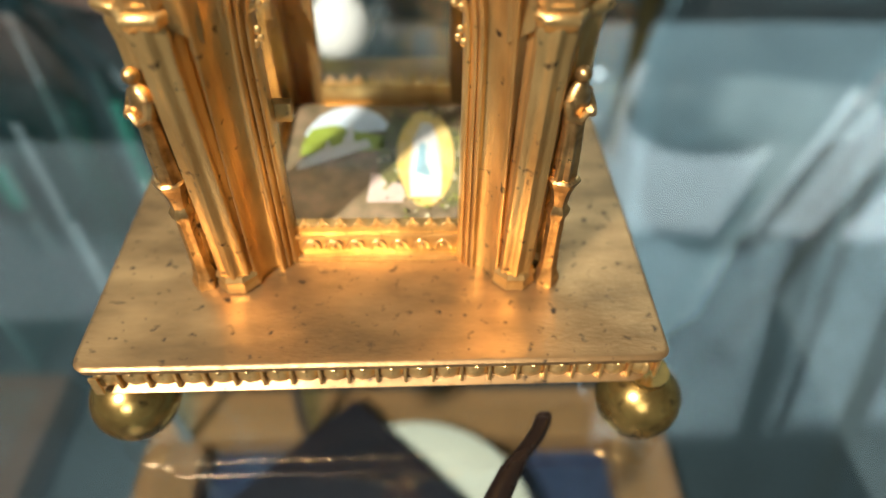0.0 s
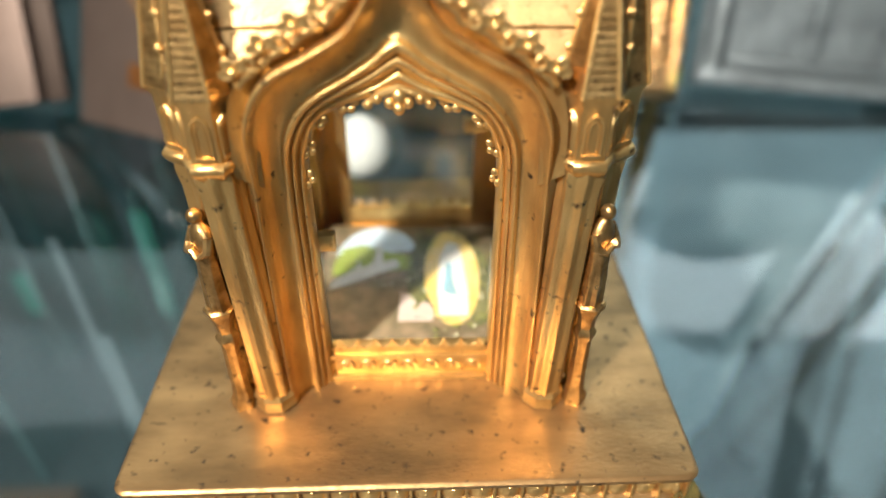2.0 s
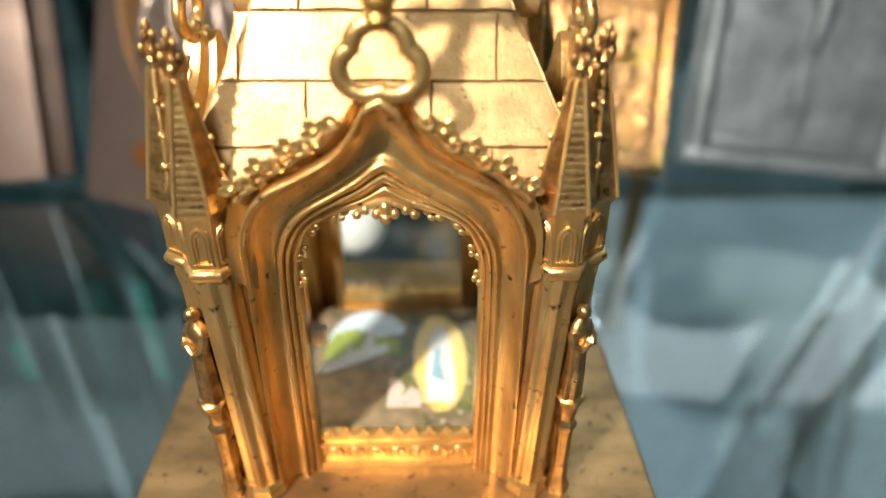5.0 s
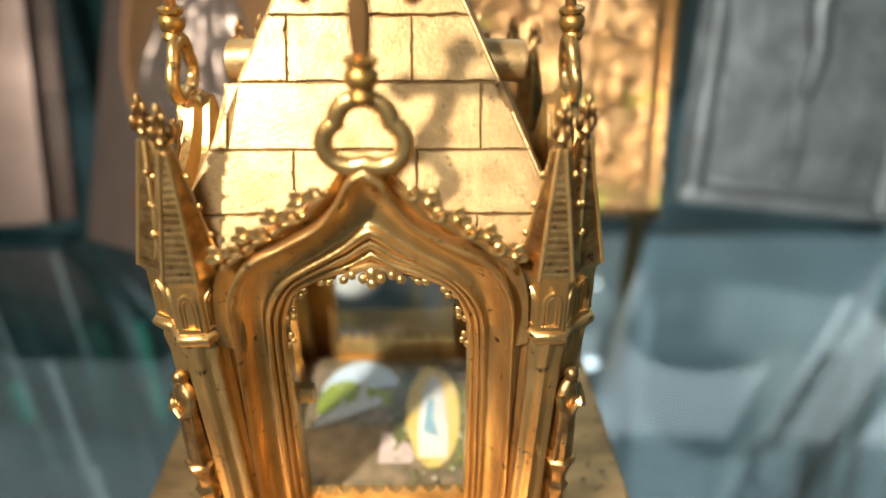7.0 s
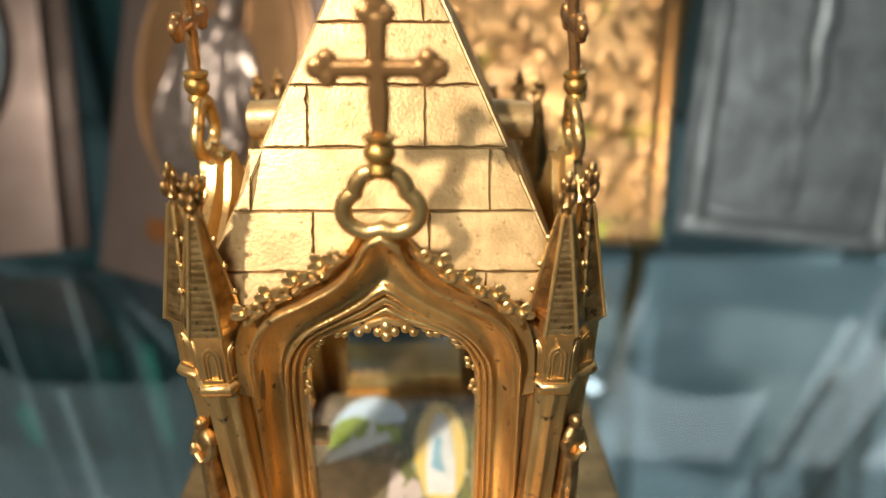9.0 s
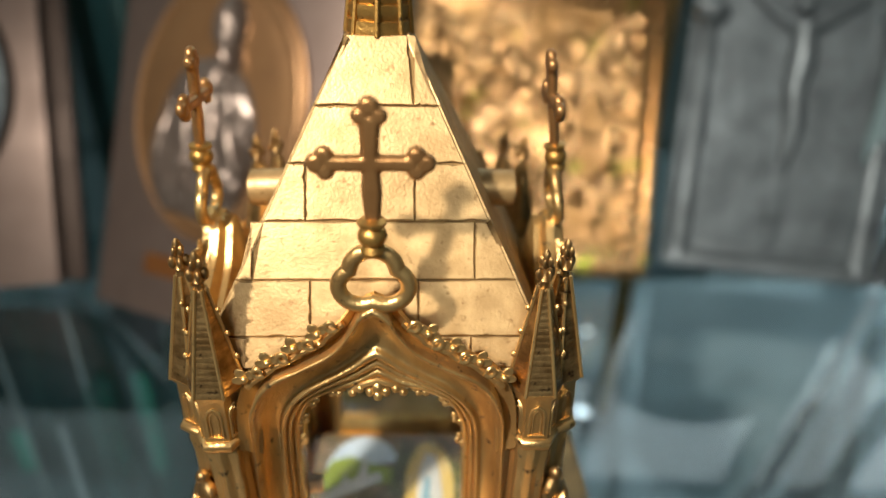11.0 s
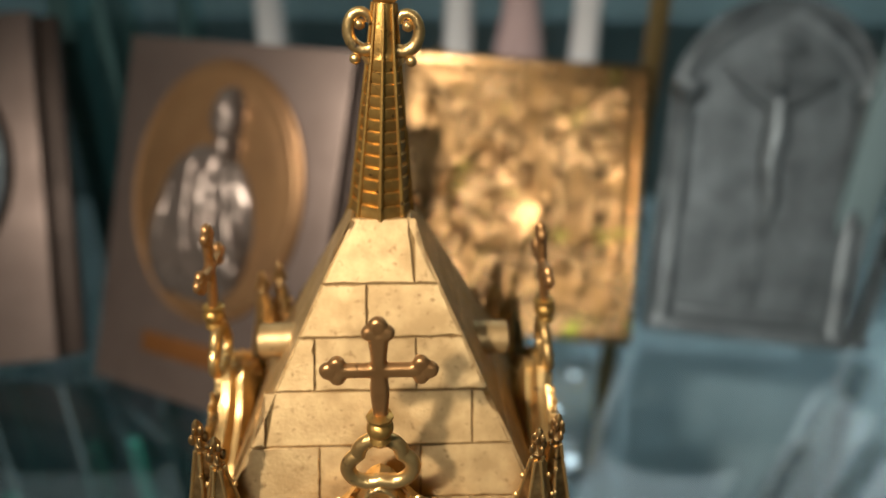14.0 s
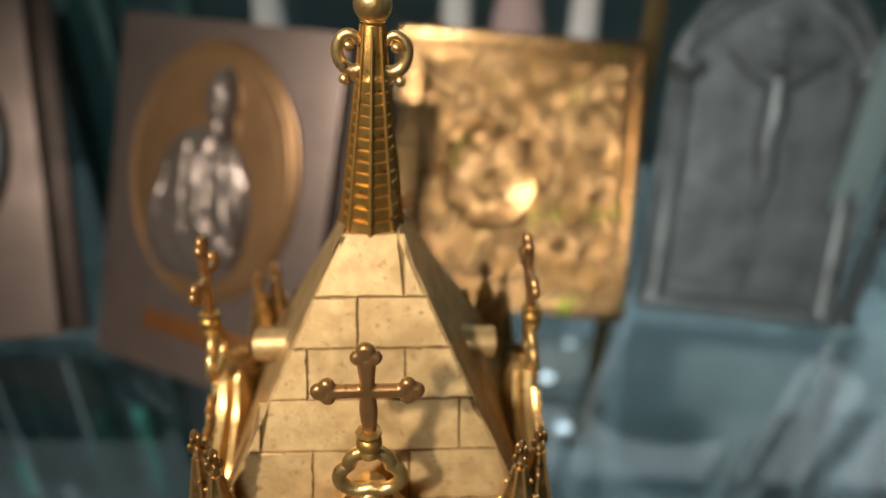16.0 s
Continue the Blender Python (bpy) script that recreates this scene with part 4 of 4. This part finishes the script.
for sx in (-1, 1):
    col = part("column", lathe(bmesh.new(), [(0.0095, 0.004), (0.0095, 0.010), (0.0068, 0.014), (0.0060, 0.150), (0.0070, 0.152)], 16, sx * 0.0545, 0), PEWTER, pewter, "", tilt)
    part("capital", lathe(bmesh.new(), [(0.0072, 0.150), (0.0105, 0.156), (0.0120, 0.158), (0.0120, 0.163), (0.0085, 0.1645)], 16, sx * 0.0545, 0), PEWTER, col)
part("step", box(bmesh.new(), -0.064, 0.064, -0.009, 0.001, 0, 0.010, 0.0025), PEWTER, pewter, "", tilt)
part("step", box(bmesh.new(), -0.046, 0.046, -0.0055, 0.001, 0.011, 0.018, 0.0018), PEWTER, pewter, "", tilt)
rim = [(0.060 * math.cos(a), -0.0025, 0.152 + 0.064 * math.sin(a)) for a in np.linspace(0.05, math.pi - 0.05, 40)]
part("arch_rim", tube(bmesh.new(), rim, 0.0034, 8), PEWTER, pewter, "", tilt)
bm = box(bmesh.new(), -0.004, 0.004, -0.0042, 0.001, 0.007, 0.196, 0.0008)
box(bm, -0.034, 0.034, -0.0042, 0.001, 0.166, 0.173, 0.0008)
box(bm, -0.0115, 0.0115, -0.0052, 0.001, 0.186, 0.194, 0.0008)
part("cross_relief", bm, PEWTER, pewter, "low cross in relief", tilt)
bm = tube(bmesh.new(), [(-0.033, -0.006, 0.172), (-0.014, -0.0065, 0.158), (0, -0.0055, 0.150), (0.014, -0.0065, 0.158), (0.033, -0.006, 0.172)], [0.0024, 0.0034, 0.005, 0.0034, 0.0024], 10)
tube(bm, [(0, -0.006, 0.155), (0.001, -0.007, 0.135), (-0.001, -0.0065, 0.118), (0.002, -0.0075, 0.095), (0, -0.006, 0.070)], [0.0065, 0.0080, 0.0068, 0.0058, 0.0030], 12)
ball(bm, (-0.002, -0.0075, 0.166), 0.0055, 2)
part("figure_relief", bm, PEWTER, pewter, "plain raised shape on the cross", tilt)
for ex, ey, eyaw in ((0.0674, 0.280, -5.7), (0.227, 0.272, -10.7), (-0.1185, 0.218, -27), (-0.2705, 0.250, -2)):
    easel(pose(ex, ey, SHELF, 0, 0, eyaw), LEAN, 0.19)

# ---- uprights and glass behind ----
bm = lathe(bmesh.new(), [(0.0075, 0), (0.0075, 0.003), (0.005, 0.004), (0.005, 1.30)], 20)
solid("case_post", bm, STEEL, pose(0.302, 0.271, SHELF), "round grey steel upright of the case", "post")
solid("brass_upright", box(bmesh.new(), -0.006, 0.006, -0.004, 0.004, 0, 1.50, 0.001), POSTBRASS, pose(0.168, 0.36, -0.202), "dull brass upright strip behind the plaques", "post")
solid("case_rail", box(bmesh.new(), -0.012, 0.012, -0.003, 0.003, 0, 1.30, 0.0008), BACKWALL, pose(0.292, 0.292, SHELF), "dark teal painted upright rail of the case", "rail", "", "structure")
solid("brass_upright", box(bmesh.new(), -0.008, 0.008, -0.005, 0.005, 0, 1.30, 0.001), POSTBRASS, pose(0.365, 0.275, SHELF), "dull brass upright strip at the end of the shelf", "post")


def glass_sheet(m, w, d, h, label, group, edge=None):
    t = thing("glass_sheet", m, label, "glass sheet", group)
    pane = part("pane", box(bmesh.new(), -w / 2, w / 2, 0.001, d, 0, h), TEALGLASS, t)
    pane.visible_shadow = False
    part("front_edge", box(bmesh.new(), -w / 2, w / 2, 0, 0.0008, 0, h), edge or TEALEDGE, t, "polished edge")
    return t


for x, y, yaw, w, h in ((-0.226, 0.385, 8, 0.014, 0.40), (-0.203, 0.392, 8, 0.009, 0.40), (-0.212, 0.44, 10, 0.016, 0.36), (-0.172, 0.47, 6, 0.010, 0.38)):
    glass_sheet(pose(x, y, SHELF, 0, 0, yaw), w, 0.05, h, "upright glass divider with a teal edge on the shelf", "glass dividers")
# sheets added under the shelf; pale, brown and teal edges draw the streaks there
for i in range(24):
    x = -0.48 + 0.0185 * i + 0.006 * math.sin(i * 5.3)
    glass_sheet(pose(x, 0.24 + 0.10 * math.sin(i * 2.1) - 0.06 * (i > 17), -0.202, 0, 0, 9 * math.sin(i * 1.3)), 0.0016 + 0.0015 * (i % 3), 0.05, 0.1815,
                "upright thin glass sheet added under the shelf to draw a streak", "glass sheets below", TEALEDGE if i % 4 == 2 else BRONZE if i % 5 == 3 else PALEEDGE if i % 3 == 0 else GREYEDGE)
# pieces added to draw bright turquoise glints; the edge colour carries the light
for x, y, yaw, w, h in ((-0.198, 0.298, 6, 0.0085, 0.096), (-0.301, 0.300, 8, 0.013, 0.040)):
    glass_sheet(pose(x, y, -0.202, 0, 0, yaw), w, 0.03, h, "short glass piece added under the shelf for a bright turquoise streak", "glass offcuts below", TURQUOISE)
slab("back_glass", -0.6, 0.6, 0.52, 0.526, SHELF, 0.6, GLASS, "clear glass back of the case", 0.0005)

# dark strip laid on the sheet to draw a bar's reflection in the shelf
for x, y, w in ((0.352, 0.327, 0.020),):
    bm = box(bmesh.new(), -w / 2, w / 2, -0.23, 0.23, 0, 0.006, 0.0012)
    box(bm, -w / 2 + 0.003, w / 2 - 0.003, -0.228, 0.228, 0.006, 0.009, 0.0008)
    solid("dark_bar_strip", bm, DARK_STREAK, pose(x, y, -0.1992, 0, 0, -42.5), "dark grey strip laid below the shelf in place of a reflected bar", "rail")

# white porcelain behind the plaques, and invented glowing dots for the bright specks below
for x, y, h in ((-0.109, 0.49, 0.215), (0.046, 0.485, 0.21), (0.154, 0.49, 0.20)):
    bm = lathe(bmesh.new(), [(0.016, 0), (0.018, 0.004), (0.015, 0.02), (0.020, h * 0.35), (0.019, h * 0.55), (0.0125, h * 0.72), (0.0115, h * 0.95), (0.0135, h * 0.985), (0.0125, h)], 28)
    solid("porcelain_vase", bm, PORCELAIN, pose(x, y, SHELF), "slim white porcelain vase behind the plaques", "vase", "porcelain vases")
for x, y, r in ((0.1485, 0.362, 0.0062), (0.1455, 0.433, 0.0066), (0.180, 0.488, 0.0045)):
    speck = thing("bright_speck", pose(x, y, -0.2019), "small glowing dot in a steel ring, made for a bright speck", "lamp", "spot lamps below the shelf")
    part("ring", lathe(bmesh.new(), [(r * 1.35, 0), (r * 1.4, 0.003), (r * 1.2, 0.005), (r * 1.02, 0.005), (r, 0.002)], 24), STEEL, speck)
    part("lens", ball(bmesh.new(), (0, 0, 0.0035), r, 3, (1, 1, 0.7)), SPECK_GLOW, speck, "glowing white dot")

bm = lathe(bmesh.new(), [(0.030, 0.0), (0.031, 0.003), (0.024, 0.03), (0.019, 0.09), (0.012, 0.118), (0.006, 0.125), (0.004, 0.150), (0.0055, 0.156), (0.0, 0.160)], 28)
solid("hand_bell", bm, BRONZE_OVAL, pose(0.030, 0.462, SHELF), "brown bronze hand bell behind the copper plaque", "bell")
bm = lathe(bmesh.new(), [(0.014, 0), (0.015, 0.003), (0.012, 0.02), (0.020, 0.10), (0.022, 0.15), (0.015, 0.19), (0.017, 0.20)], 24)
solid("pink_vase", bm, PINK, pose(0.098, 0.49, SHELF), "pale pink porcelain vase behind the copper plaque", "vase")
bm = lathe(bmesh.new(), [(0.006, 0), (0.012, 0.004), (0.015, 0.012), (0.012, 0.022), (0.005, 0.028), (0.001, 0.029)], 24)
solid("porcelain_egg", bm, PORCELAIN, pose(-0.0265, 0.192, SHELF), "white porcelain egg standing behind the chapel", "egg")

# pale sheet on the board under the shelf; its colour includes the mirrored haze
bm = bmesh.new()
n = 24
far = [(0.130 + 0.255 * i / n, 0.385 + 0.020 * i / n + 0.002 * math.sin(i * 1.9) + 0.003 * math.sin(i * 0.7)) for i in range(n + 1)]
pts = far + [(0.312, 0.335), (0.245, 0.262), (0.192, 0.190), (0.165, 0.172), (0.138, 0.21)]
rings(bm, [[(x, y, z) for x, y in pts] for z in (-0.0016, -0.0004)])
solid("pale_sheet", bm, HAZE_SHEET, pose(0, 0, -0.2003), "pale grey-blue sheet under the glass shelf, its tone including mirrored haze", "paper")

# ---- under the shelf: framed cases with their contents ----
def oak_case(x0, x1, y0, y1, z, label, wood):
    t = thing("oak_frame", pose((x0 + x1) / 2, (y0 + y1) / 2, z), label, "frame", "oak frames")
    w, d, r = (x1 - x0) / 2, (y1 - y0) / 2, 0.031
    for name, a in (("rail", (-w, w, d - r, d)), ("rail", (-w, w, -d, -d + r)), ("stile", (-w, -w + r, -d + r, d - r)), ("stile", (w - r, w, -d + r, d - r))):
        part(name, box(bmesh.new(), *a, 0, 0.022, 0.003), wood, t)
    part("lining", box(bmesh.new(), -w + r, w - r, -d + r, d - r, 0.0, 0.006), VELVET, t, "navy velvet lining")
    lid = part("lid_pane", box(bmesh.new(), -w + r * 0.4, w - r * 0.4, -d + r * 0.4, d - r * 0.4, 0.0222, 0.0242), GLASS, t, "clear glass lid")
    lid.visible_shadow = False
    return t


FZ = -0.202
oak_case(-0.136, 0.140, -0.14, 0.121, FZ, "oak-framed tray with navy velvet under glass", OAK)
oak_case(-0.47, -0.192, -0.14, 0.133, FZ, "wooden tray in a darker shaded tone with navy velvet under glass", SHADED_WOOD)
bm = lathe(bmesh.new(), [(0.030, 0.0), (0.032, 0.001), (0.055, 0.004), (0.058, 0.0055), (0.056, 0.0062), (0.042, 0.004), (0.0, 0.003)], 48)
solid("ivory_dish", bm, IVORY, pose(0.006, 0.037, FZ + 0.0243), "round ivory-coloured dish on the oak tray", "dish")
solid("black_card", box(bmesh.new(), -0.0425, 0.0425, -0.0425, 0.0425, 0, 0.003, 0.0008), BLACK, pose(-0.027, 0.048, FZ + 0.0306, 0, 0, 45), "square black card lying over the dish", "card")

# dark bronze handle lying in front of the plate
pts = [(0.0425, 0.0010, 0.0045), (0.0405, -0.0030, 0.0045), (0.0365, -0.0080, 0.0048), (0.0325, -0.0135, 0.0050), (0.0290, -0.0200, 0.0050), (0.0240, -0.0300, 0.0050), (0.018, -0.042, 0.005)]
bm = tube(bmesh.new(), pts, [0.0022, 0.0020, 0.0019, 0.0026, 0.0030, 0.0025, 0.0032], 14)
tube(bm, [(0.0424 + 0.0014 * math.cos(a), 0.0012, 0.0055 + 0.0014 * math.sin(a)) for a in np.linspace(0, 2 * math.pi, 16, endpoint=False)], 0.0008, 8, True)
solid("bronze_pestle", bm, IRON, pose(0, 0, SHELF - 0.0015 + 0.0001), "slender black bronze rod with an eyed tip lying on the glass", "bronze rod")
